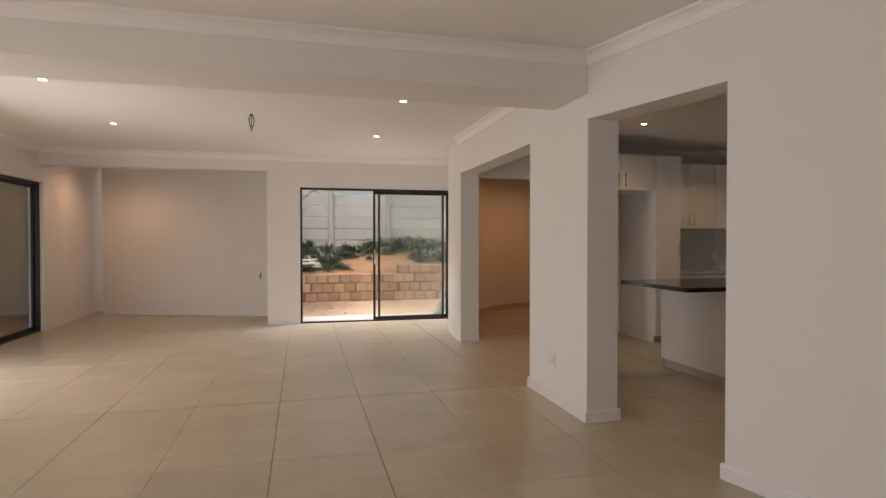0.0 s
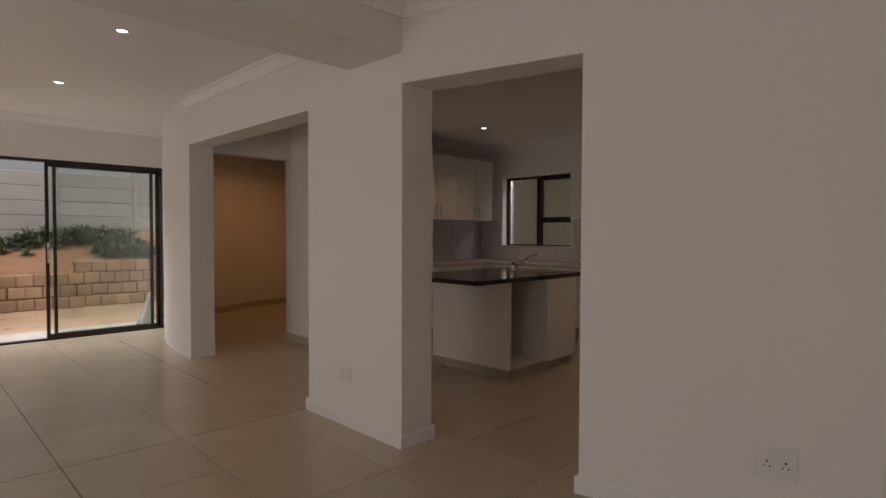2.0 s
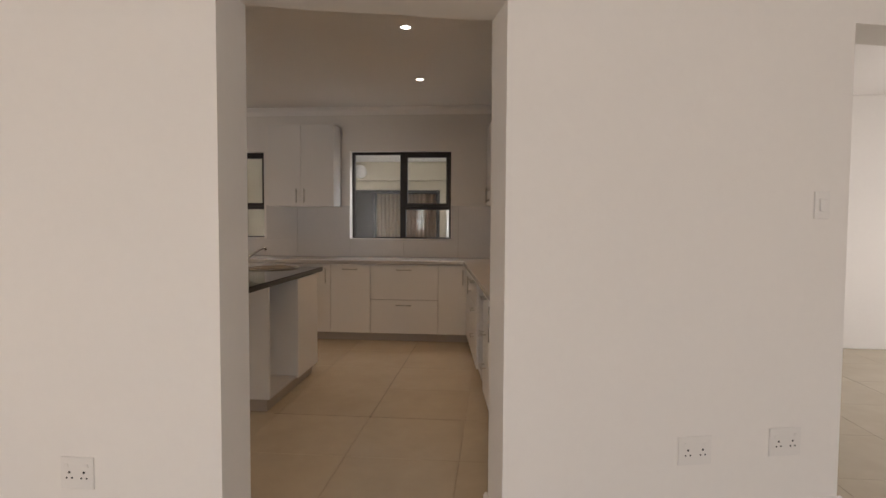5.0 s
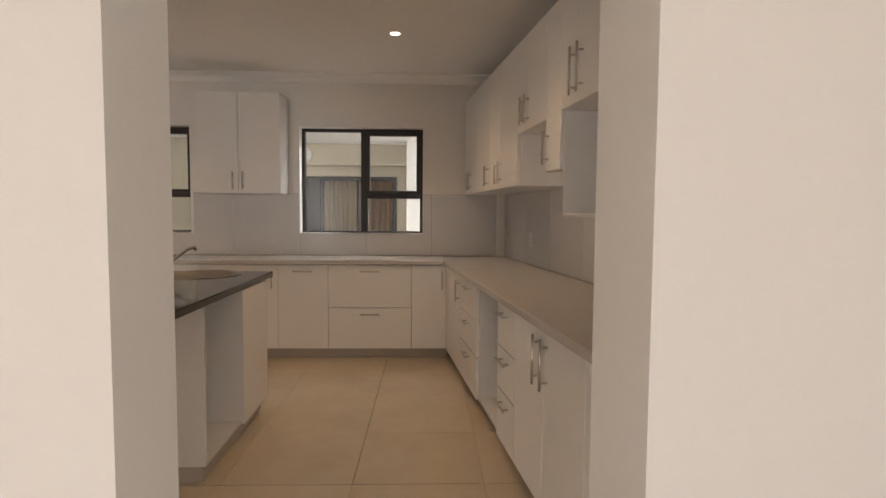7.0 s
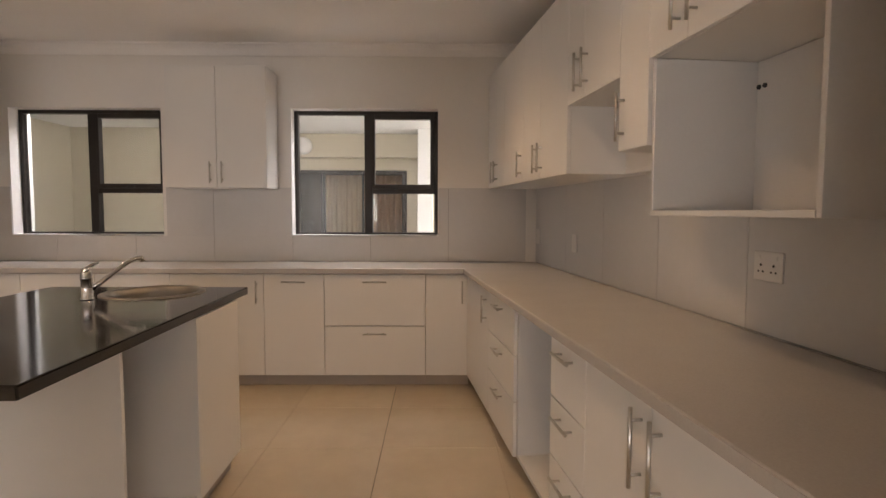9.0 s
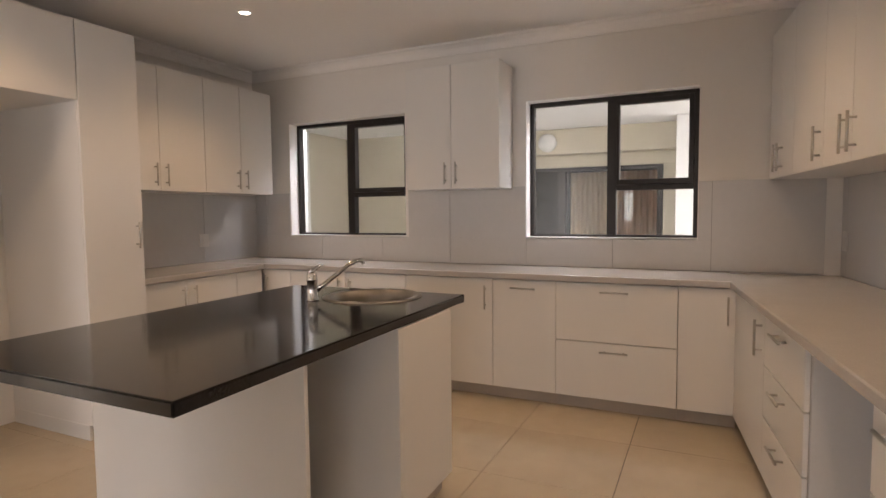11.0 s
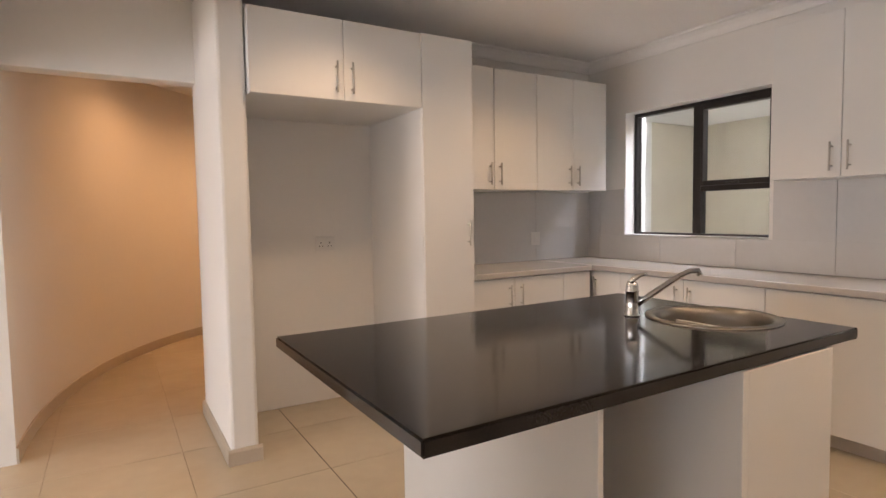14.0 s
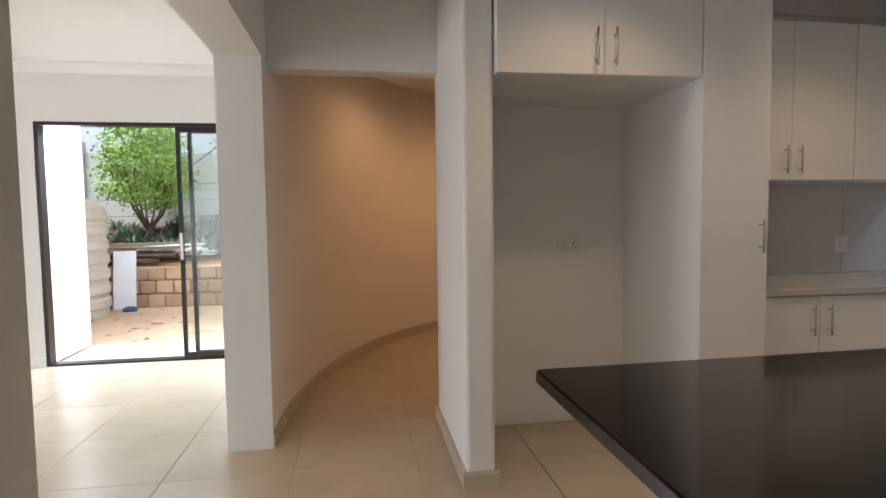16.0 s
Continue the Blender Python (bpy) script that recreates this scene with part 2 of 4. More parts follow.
box(bm, 2.95, 6.6, 9.45, 10.9, -0.25, -0.003)
floor = structure("floor", bm, GROUT, "large beige floor tiles with thin dark joints", "floor")

wall("wall_west", PLASTER, [(-3.6, -3.4, -2.8, -0.2, 0, CEIL), (-3.6, -3.4, 3.4, 4.5, 0, CEIL), (-3.6, -3.4, 6.7, 7.02, 0, CEIL), (-3.6, -3.4, 9.42, 11.9, 0, CEIL),
                            (-3.6, -3.4, -0.2, 3.4, 2.14, CEIL), (-3.6, -3.4, 4.5, 6.7, 2.14, CEIL), (-3.6, -3.4, 7.02, 9.42, 2.14, CEIL)], bevel=0)
wall("wall_south", PLASTER, [(-3.4, -2.2, -2.8, -2.6, 0, CEIL), (1.0, 4.0, -2.8, -2.6, 0, CEIL), (5.2, 7.0, -2.8, -2.6, 0, CEIL), (4.0, 5.2, -2.8, -2.6, 2.14, CEIL), (-2.2, 1.0, -2.8, -2.6, 2.14, CEIL)], bevel=0)
outline_wall("wall_kitchen", [(3.80, 0), (4.84, 0), (4.84, OPEN_H), (7.105, OPEN_H), (7.105, CEIL), (3.80, CEIL), (3.80, OPEN_H)], 0.245, pose(2.185, 0, 0),
             "plastered pier and lintel between two wide openings")
outline_wall("wall_angled", [(-6.6, 0), (-4.0, 0), (-4.0, OPEN_H), (-2.62, OPEN_H), (-2.62, 0), (-1.072, 0), (-1.072, OPEN_H), (0.012, OPEN_H), (0.012, CEIL), (-6.6, CEIL)], 0.245, M_SOUTH)
wall("wall_garden", PLASTER, [(-0.31, 0.185, 9.24, 10.1, 0, CEIL), (0.185, 2.63, 9.24, 9.45, 2.14, CEIL), (-3.4, -0.31, 9.24, 9.45, 2.38, CEIL)], bevel=0)
bm = bmesh.new()
box(bm, -3.3, 0.0, -0.12, 0.12, 0, CEIL, m=pose(-0.05, 10.32, 0, 0, 0, -18.5))
structure("wall_alcove", bm, PLASTER, "warm white plaster back wall of an alcove", "wall")
wall("wall_window", PLASTER, [(6.73, 6.98, 1.8, 7.45, 0, 1.10), (6.73, 6.98, 1.8, 7.45, 2.128, CEIL), (6.73, 6.98, 1.8, 3.30, 1.10, 2.128),
                              (6.73, 6.98, 4.495, 5.545, 1.10, 2.128), (6.73, 6.98, 6.77, 7.45, 1.10, 2.128)], bevel=0.0)
wall("wall_north", PLASTER, [(3.555, 6.73, 7.2, 7.4, 0, CEIL)])
wall("wall_stub", PLASTER, [(3.41, 3.552, 6.455, 7.40, 0, CEIL)], bevel=0.018, label="narrow plastered stub wall beside the fridge recess")
wall("wall_header", PLASTER, [(2.42, 3.415, 7.25, 7.40, 2.138, CEIL)], label="plastered header over the curved passage")
wall("wall_worktop", PLASTER, [(-4.1, 0.3, -0.2, 0.0, 0, CEIL)], m=M_RUN)
wall("wall_passage_end", PLASTER, [(6.45, 6.6, 7.4, 10.4, 0, CEIL)])
wall("wall_hall", PLASTER, [(6.4, 6.6, -2.6, 2.3, 0, CEIL)])


def arc_wall(a0, a1, n, din, dout, z0, z1):
    b = bmesh.new()
    rows = []
    for k in range(n + 1):
        a = radians(a0 + (a1 - a0) * k / n)
        c, s_ = math.cos(a), math.sin(a)
        rows.append([b.verts.new((EX + (EA + d) * c, EY + (EB + d) * s_, z)) for d, z in ((din, z0), (dout, z0), (dout, z1), (din, z1))])
    for p, q in zip(rows, rows[1:]):
        for j in range(4):
            b.faces.new((p[j], p[(j + 1) % 4], q[(j + 1) % 4], q[j]))
    b.faces.new(rows[0])
    b.faces.new(rows[-1][::-1])
    return b


curve = structure("wall_curved", arc_wall(180, 58, 60, 0, 0.245, 0, CEIL), PLASTER, "curved plaster wall of a warmly lit passage", "wall")
for f in curve.data.polygons:
    f.use_smooth = abs(f.normal.z) < 0.5 and f.area < 1.5
curve.data.set_sharp_from_angle(angle=radians(30))

bm = bmesh.new()
box(bm, -3.6, 2.31, -2.8, 9.45, CEIL, CEIL + 0.15)
structure("ceiling", bm, CEILING, "flat white painted ceiling", "ceiling")
bm = bmesh.new()
box(bm, 2.31, 6.98, -2.8, 10.95, CEIL, CEIL + 0.15)
structure("ceiling_kitchen", bm, CEILING, "flat white painted kitchen ceiling", "ceiling")
bm = bmesh.new()
box(bm, -3.6, 0.185, 9.45, 11.9, CEIL, CEIL + 0.15)
structure("ceiling_alcove", bm, CEILING, "flat white painted alcove ceiling", "ceiling")
bm = bmesh.new()
box(bm, -3.4, 2.185, 3.80, 4.33, 2.35, CEIL, bevel=0.008)
structure("ceiling_beam", bm, PLASTER, "deep plastered ceiling beam across the living room", "beam")


def strip(name, p, q, prof, material, label, category):
    """A moulding of the given profile (out from the wall, up) from p to q, with the wall on its left."""
    b = bmesh.new()
    p, q = Vector((*p, 0)), Vector((*q, 0))
    d = (q - p).normalized()
    nrm = Vector((d.y, -d.x, 0))
    ends = [[b.verts.new(e + nrm * o + Vector((0, 0, z))) for o, z in prof] for e in (p, q)]
    n = len(prof)
    for j in range(n):
        b.faces.new((ends[0][j], ends[0][(j + 1) % n], ends[1][(j + 1) % n], ends[1][j]))
    b.faces.new(ends[0][::-1])
    b.faces.new(ends[1])
    return structure(name, b, material, label, category)


COVE = [(0, CEIL - 0.085), (0.012, CEIL - 0.085), (0.016, CEIL - 0.07), (0.03, CEIL - 0.04), (0.055, CEIL - 0.02), (0.078, CEIL - 0.014), (0.082, CEIL), (0, CEIL)]
BASE = [(0, 0), (0.017, 0), (0.017, 0.072), (0.010, 0.085), (0, 0.085)]


def along(m, y):
    v = m @ Vector((0, y, 0))
    return (v.x, v.y)


for p, q in (((2.185, 4.33), (2.185, 7.2)), ((2.63, 9.24), (-3.4, 9.24)), ((-3.4, 9.24), (-3.4, 4.33)), ((2.185, 4.33), (-3.4, 4.33)), ((-3.4, 3.80), (2.185, 3.80)),
             (along(M_SOUTH, -6.5), along(M_SOUTH, 0)), ((-3.4, 3.8), (-3.4, -2.6)), ((6.73, 7.2), (6.73, 2.6)), ((3.555, 7.2), (6.73, 7.2))):
    if p == (2.185, 4.33) and q == (-3.4, 4.33):
        strip("cornice", q, p, [(-o, z) for o, z in COVE], CEILING, "white coved cornice along the ceiling", "cornice")
    elif p == (-3.4, 3.80):
        strip("cornice", p, q, COVE, CEILING, "white coved cornice along the ceiling", "cornice")
    elif p[0] == 6.73 or p == (2.63, 9.24) or (p[0] == -3.4):
        strip("cornice", p, q, [(o if p[0] != 2.63 and p[0] != -3.4 else -o, z) for o, z in COVE] if p[0] != 6.73 else COVE, CEILING, "white coved cornice along the ceiling", "cornice")
    elif p == (3.555, 7.2):
        strip("cornice", p, q, COVE, CEILING, "white coved cornice along the ceiling", "cornice")
    else:
        strip("cornice", p, q, [(-o, z) for o, z in COVE], CEILING, "white coved cornice along the ceiling", "cornice")

SK = "low white painted skirting along the wall"
for p, q in (((2.185, 3.783), (2.185, 4.857)), (along(M_SOUTH, -2.637), along(M_SOUTH, -1.055))):
    strip("baseboard", p, q, [(-o, z) for o, z in BASE], SKIRT, SK, "baseboard")
strip("baseboard", (2.185, 3.80), (2.447, 3.80), BASE, SKIRT, SK, "baseboard")
strip("baseboard", (2.185, 4.84), (2.447, 4.84), [(-o, z) for o, z in BASE], SKIRT, SK, "baseboard")
strip("baseboard", (2.43, 3.80), (2.43, 4.84), BASE, SKIRT, SK, "baseboard")
e0, e1 = M_SOUTH @ Vector((0, -1.072, 0)), M_SOUTH @ Vector((0.262, -1.072, 0))
strip("baseboard", (e0.x, e0.y), (e1.x, e1.y), [(-o, z) for o, z in BASE], SKIRT, SK, "baseboard")
strip("baseboard", (-0.31, 9.24), (0.185, 9.24), BASE, SKIRT, SK, "baseboard")
strip("baseboard", (3.41, 6.455), (3.41, 7.40), [(-o, z) for o, z in BASE], SKIRT_TILE, "tiled skirting on the stub wall", "baseboard")
strip("baseboard", (3.393, 6.455), (3.569, 6.455), BASE, SKIRT_TILE, "tiled skirting on the stub wall", "baseboard")
structure("baseboard", arc_wall(180, 58, 60, -0.012, 0, 0, 0.085), SKIRT_TILE, "tiled skirting following the curved wall", "baseboard")


# ---- doors and windows ----
def pane(parent, x0, x1, y0, y1, z0, z1, material=GLASS):
    b = bmesh.new()
    box(b, x0, x1, y0, y1, z0, z1)
    o = part("pane", b, material, parent, "clear glass pane")
    o.visible_shadow = False
    return o


def bar(parent, name, *b):
    return slab(name, parent, BRONZE, *b, bevel=0.003)


def sliding_door(name, m, w, h, label, slid):
    """Frame along local x from 0 to w; the sliding leaf stands in front of the fixed one when slid."""
    d = tagged(thing(name, m, label, "sliding door"), kind="structure")
    f = 0.032
    bar(d, "door_frame", 0, f, -0.05, 0.05, 0, h)
    bar(d, "door_frame", w - f, w, -0.05, 0.05, 0, h)
    bar(d, "door_frame", f, w - f, -0.05, 0.05, h - f, h)
    bar(d, "door_track", f, w - f, -0.05, 0.05, 0.0, 0.018)
    half = w / 2 - 0.04
    for k, (x0, y0) in enumerate(((w - f - half, 0.012), ((w - f - half - 0.085) if slid else f, -0.042))):
        x1 = x0 + half
        leaf = bar(d, "fixed_leaf" if k == 0 else "sliding_leaf", x0, x0 + 0.036, y0, y0 + 0.03, 0.02, h - f)
        for q in ((x1 - 0.036, x1, y0, y0 + 0.03, 0.02, h - f), (x0 + 0.036, x1 - 0.036, y0, y0 + 0.03, 0.02, 0.07), (x0 + 0.036, x1 - 0.036, y0, y0 + 0.03, h - f - 0.05, h - f)):
            bar(leaf, "rail", *q)
        pane(leaf, x0 + 0.036, x1 - 0.036, y0 + 0.012, y0 + 0.018, 0.07, h - f - 0.05)
        if k:
            slab("handle", leaf, STEEL, x0 + 0.012, x0 + 0.034, y0 - 0.022, y0, 0.92, 1.16, bevel=0.004, label="slim metal pull handle")
    return d


sliding_door("door_garden", pose(0.185, 9.30, 0), 2.445, 2.14, "dark bronze aluminium sliding door standing half open", True)
sliding_door("door_terrace", pose(-3.5, 7.02, 0, 0, 0, 90), 2.4, 2.14, "dark bronze aluminium sliding door, closed", False)


def window(name, y0, y1, mull, label):
    x = 6.87
    z0, z1 = 1.10, 2.128
    w = tagged(thing(name, pose(x, y0, z0), label, "window"), kind="structure")
    W, H, f = y1 - y0, z1 - z0, 0.03
    c = mull - y0
    fr = bar(w, "window_frame", -0.03, 0.03, 0, f, 0, H)
    for b in ((-0.03, 0.03, W - f, W, 0, H), (-0.03, 0.03, f, W - f, 0, 0.02), (-0.03, 0.03, f, W - f, H - f, H)):
        bar(fr, "rail", *b)
    bar(w, "mullion", -0.036, 0.036, c - 0.033, c + 0.033, 0.02, H - f)
    bar(w, "transom", -0.033, 0.033, f, c - 0.033, 0.345, 0.385)
    # the opening light over the transom has a heavier sash of its own
    sash = bar(w, "sash", -0.042, 0.02, f, f + 0.034, 0.385, H - f)
    for b in ((-0.042, 0.02, c - 0.055, c - 0.033, 0.385, H - f), (-0.042, 0.02, f + 0.034, c - 0.055, 0.385, 0.423), (-0.042, 0.02, f + 0.034, c - 0.055, H - f - 0.036, H - f)):
        bar(sash, "rail", *b)
    slab("stay_handle", sash, BRONZE, -0.06, -0.042, (f + c) / 2 - 0.05, (f + c) / 2 + 0.05, 0.392, 0.406, bevel=0.003)
    pane(w, -0.004, 0.004, c + 0.033, W - f, 0.02, H - f, HAZY)
    pane(sash, -0.004, 0.004, f + 0.034, c - 0.055, 0.423, H - f - 0.036, HAZY)
    pane(w, -0.004, 0.004, f, c - 0.033, 0.02, 0.345, HAZY)
    slab("window_sill", w, SKIRT, -0.14, -0.03, -0.0, W, -0.012, 0.004, label="white painted sill")
    return w


window("window_1", 3.30, 4.495, 3.88, "dark bronze framed kitchen window onto a covered court")
window("window_2", 5.545, 6.77, 6.165, "dark bronze framed kitchen window beside a cupboard")


# ---- kitchen units ----
def handle_into(parent, p, q, out, r=0.006):
    """A bar handle from p to q standing off by the vector out."""
    p, q, out = Vector(p), Vector(q), Vector(out)
    b = bmesh.new()
    tube(b, [p + out, q + out], r)
    for t in (0.16, 0.84):
        k = p.lerp(q, t)
        tube(b, [k, k + out], r * 0.8, 8)
    return part("handle", b, STEEL, parent, "brushed steel bar handle", True)


def front(parent, name, b, axis, out, handle=None):
    """A door or drawer front: b is its box in the unit's frame; handle is (p, q) on its outer face."""
    o = slab(name, parent, MELAMINE, *b, bevel=0.0025)
    if handle:
        handle_into(o, handle[0], handle[1], out)
    return o


def base_unit(m, w, fronts, label, depth=0.505, open_front=False, h=0.843):
    """Local x runs along the front from 0 to w, the front faces -y at y = 0."""
    u = thing("base_cabinet", m, label, "kitchen cabinet", "base cabinets")
    if open_front:
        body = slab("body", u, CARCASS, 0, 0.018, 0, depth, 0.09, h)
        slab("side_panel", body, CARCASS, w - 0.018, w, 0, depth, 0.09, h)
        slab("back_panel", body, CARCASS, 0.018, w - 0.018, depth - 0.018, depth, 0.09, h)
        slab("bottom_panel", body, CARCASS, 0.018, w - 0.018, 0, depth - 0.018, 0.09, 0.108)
    else:
        # body in the darkened board, shade for the gaps put into its colour
        slab("body", u, GAP_SHADE, 0.002, w - 0.002, 0.001, depth, 0.09, h)
    slab("kickboard", u, KICK, 0, w, 0.05, 0.066, 0.0, 0.09, label="grey kickboard")
    out = (0, -0.032, 0)
    for f in fronts:
        kind, x0, x1, z0, z1, hd = f
        g = 0.0018
        y = -0.018
        hh = None
        if hd == "h":
            c = (x0 + x1) / 2
            hh = ((c - 0.085, y, z1 - 0.055), (c + 0.085, y, z1 - 0.055))
        elif hd == "l":
            hh = ((x0 + 0.05, y, z1 - 0.21), (x0 + 0.05, y, z1 - 0.045))
        elif hd == "r":
            hh = ((x1 - 0.05, y, z1 - 0.21), (x1 - 0.05, y, z1 - 0.045))
        elif hd == "L":
            hh = ((x0 + 0.05, y, z1 - 0.24), (x0 + 0.05, y, z1 - 0.03))
        elif hd == "R":
            hh = ((x1 - 0.05, y, z1 - 0.24), (x1 - 0.05, y, z1 - 0.03))
        front(u, kind, (x0 + g, x1 - g, -0.018, 0.0, z0 + g, z1 - g), "y", out, hh)
    return u


def wall_unit(m, w, h, depth, fronts, label, hl=0.16):
    u = thing("wall_cabinet", m, label, "kitchen cabinet", "wall cabinets")
    slab("body", u, MELAMINE, 0.001, w - 0.001, 0.001, depth, 0, h)
    for x0, x1, hd in fronts:
        hx = x0 + 0.045 if hd == "l" else x1 - 0.045
        hh = ((hx, -0.018, 0.035), (hx, -0.018, 0.035 + hl)) if hd else None
        front(u, "door", (x0 + 0.0015, x1 - 0.0015, -0.018, 0, 0.0, h), "y", (0, -0.032, 0), hh)
    return u


# back run under the windows: fronts face west, local x runs towards the south worktop
def back(y):
    return pose(6.195, y, 0, 0, 0, -90)


base_unit(back(6.62), 0.29, [("door", 0, 0.29, 0.09, 0.84, "l")], "white corner base cabinet under the pale worktop")
base_unit(back(6.33), 1.08, [("door", 0, 0.54, 0.09, 0.84, "r"), ("door", 0.54, 1.08, 0.09, 0.84, "l")], "white two-door base cabinet under the window")
base_unit(back(5.25), 0.68, [("door", 0, 0.68, 0.09, 0.84, "r")], "white base cabinet with one wide door")
base_unit(back(4.57), 0.44, [("door", 0, 0.44, 0.09, 0.84, "h")], "white base cabinet with a bar handle along the top")
base_unit(back(4.13), 0.74, [("drawer", 0, 0.74, 0.46, 0.84, "h"), ("drawer", 0, 0.74, 0.09, 0.457, "h")], "white cabinet with two deep pan drawers")
base_unit(back(3.39), 0.32, [("door", 0, 0.318, 0.09, 0.84, "r")], "white corner base cabinet with a narrow door")


# south run, fronts face north
def run(x):
    return M_RUN @ pose(x, 0.64, 0, 0, 0, 180)


base_unit(run(-0.51), 0.76, [("door", 0.0, 0.76, 0.09, 0.84, "r")], "white corner base cabinet with a long door")
base_unit(run(-1.27), 0.63, [("drawer", 0, 0.63, 0.60, 0.84, "h"), ("drawer", 0, 0.63, 0.37, 0.597, "h"), ("drawer", 0, 0.63, 0.09, 0.367, "h")], "white cabinet with three drawers")
base_unit(run(-1.90), 0.57, [], "open white appliance bay beneath the worktop", open_front=True)
base_unit(run(-2.47), 0.36, [("drawer", 0, 0.36, 0.60, 0.84, "h"), ("drawer", 0, 0.36, 0.37, 0.597, "h"), ("drawer", 0, 0.36, 0.09, 0.367, "h")], "narrow white cabinet with three drawers")
base_unit(run(-2.83), 0.87, [("door", 0, 0.43, 0.09, 0.84, "R"), ("door", 0.43, 0.87, 0.09, 0.84, "L")], "white two-door base cabinet with steel handles")
base_unit(run(-3.70), 0.28, [("filler_panel", 0, 0.28, 0.09, 0.84, "")], "plain white filler panel at the end of the worktop run")
# north run
base_unit(pose(4.925, 6.60, 0), 1.20, [("door", 0, 0.46, 0.09, 0.84, "r"), ("door", 0.46, 0.92, 0.09, 0.84, "l"), ("door", 0.92, 1.2, 0.09, 0.84, "")], "white base cabinet beside the tall cupboard")

# worktop
bm = bmesh.new()
box(bm, 6.16, 6.728, 3.1, 7.198, 0.845, 0.885, bevel=0.006)
wt = tagged(finish("worktop", bm, LAMINATE), "pale grey laminate worktop below the windows", "worktop")
bm = bmesh.new()
box(bm, -4.0, -0.02, 0.004, 0.69, 0.845, 0.883, bevel=0.006, m=M_RUN)
w2 = tagged(finish("worktop", bm, LAMINATE), "pale laminate worktop along the south wall", "worktop")
for w_, mm_, bb in ((wt, Matrix(), (6.1575, 6.1602, 3.16, 6.57, 0.849, 0.879)), (w2, M_RUN, (-3.98, -0.62, 0.6898, 0.692, 0.849, 0.879))):
    b = bmesh.new()
    box(b, *bb, m=mm_)
    part("edge_band", b, LAMINATE, w_, "pale laminate edge band")
bm = bmesh.new()
box(bm, 4.922, 6.13, 6.565, 7.198, 0.845, 0.884, bevel=0.006)
tagged(finish("worktop", bm, LAMINATE), "pale laminate worktop beside the tall cupboard", "worktop")

# wall cabinets
wall_unit(pose(6.43, 5.36, 1.475, 0, 0, -90), 0.76, 0.915, 0.297, [(0, 0.38, "r"), (0.38, 0.76, "l")], "white two-door wall cabinet between the windows")
wall_unit(pose(4.925, 6.82, 1.475), 0.855, 0.885, 0.376, [(0, 0.45, "r"), (0.45, 0.855, "l")], "white two-door wall cabinet beside the tall cupboard")
wall_unit(pose(5.78, 6.82, 1.475), 0.75, 0.885, 0.376, [(0, 0.375, "r"), (0.375, 0.75, "l")], "white two-door wall cabinet next to the corner")
wall_unit(pose(3.556, 6.42, 1.938), 0.999, 0.437, 0.776, [(0, 0.51, "r"), (0.51, 0.999, "l")], "white two-door cabinet above the fridge recess", 0.17)


def up(x, z):
    return M_RUN @ pose(x, 0.385, z, 0, 0, 180)


wall_unit(up(0.0, 1.485), 0.55, 0.895, 0.38, [(0, 0.28, "r"), (0.28, 0.55, "l")], "white corner wall cabinet above the south worktop")
wall_unit(up(-0.55, 1.485), 0.52, 0.895, 0.38, [(0, 0.52, "r")], "white single-door wall cabinet")
wall_unit(up(-1.07, 1.485), 0.81, 0.895, 0.38, [(0, 0.36, "r"), (0.36, 0.81, "l")], "white two-door wall cabinet over the worktop")
wall_unit(up(-1.88, 1.81), 0.58, 0.57, 0.38, [(0, 0.205, "r"), (0.205, 0.58, "l")], "short white wall cabinet over an extractor niche", 0.17)
wall_unit(up(-2.46, 1.53), 0.23, 0.85, 0.38, [(0, 0.23, "l")], "narrow white wall cabinet", 0.18)
wall_unit(up(-2.69, 1.82), 0.75, 0.56, 0.38, [(0, 0.235, "r"), (0.235, 0.75, "l")], "white wall cabinet above an open microwave shelf", 0.22)
niche = thing("extractor_panel", M_RUN @ pose(-1.88, 0.004, 1.485, 0, 0, 180), "white boxed panel beneath the short cabinet", "panel")
slab("front_panel", niche, MELAMINE, 0.002, 0.578, -0.1, 0, 0.0, 0.323)
mw = thing("microwave_shelf", up(-2.69, 1.29), "open white box shelf for a microwave", "shelf")
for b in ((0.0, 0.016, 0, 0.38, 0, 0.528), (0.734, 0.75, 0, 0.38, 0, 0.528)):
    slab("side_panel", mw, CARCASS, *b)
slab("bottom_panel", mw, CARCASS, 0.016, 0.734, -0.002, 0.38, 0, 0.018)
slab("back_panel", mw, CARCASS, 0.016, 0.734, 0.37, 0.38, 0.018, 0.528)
for hx in (0.03, 0.06):
    b = bmesh.new()
    tube(b, [(hx, 0.369, 0.44), (hx, 0.362, 0.44)], 0.008, 10)
    part("screw_cap", b, BLACK, mw)

# tall cupboard beside the fridge recess
tall = thing("tall_cupboard", pose(4.557, 6.42, 0), "tall white broom cupboard beside the fridge recess", "cupboard")
slab("body", tall, MELAMINE, 0, 0.363, 0.0005, 0.775, 0.09, 2.38)
slab("kickboard", tall, KICK, 0.02, 0.363, 0.05, 0.066, 0, 0.09)
slab("side_panel", tall, MELAMINE, 0, 0.018, 0.03, 0.775, 0.0, 0.0895)
td = slab("door", tall, MELAMINE, 0.002, 0.361, -0.018, 0, 0.09, 2.38, bevel=0.0025)
handle_into(td, (0.315, -0.018, 1.1), (0.315, -0.018, 1.26), (0, -0.032, 0))

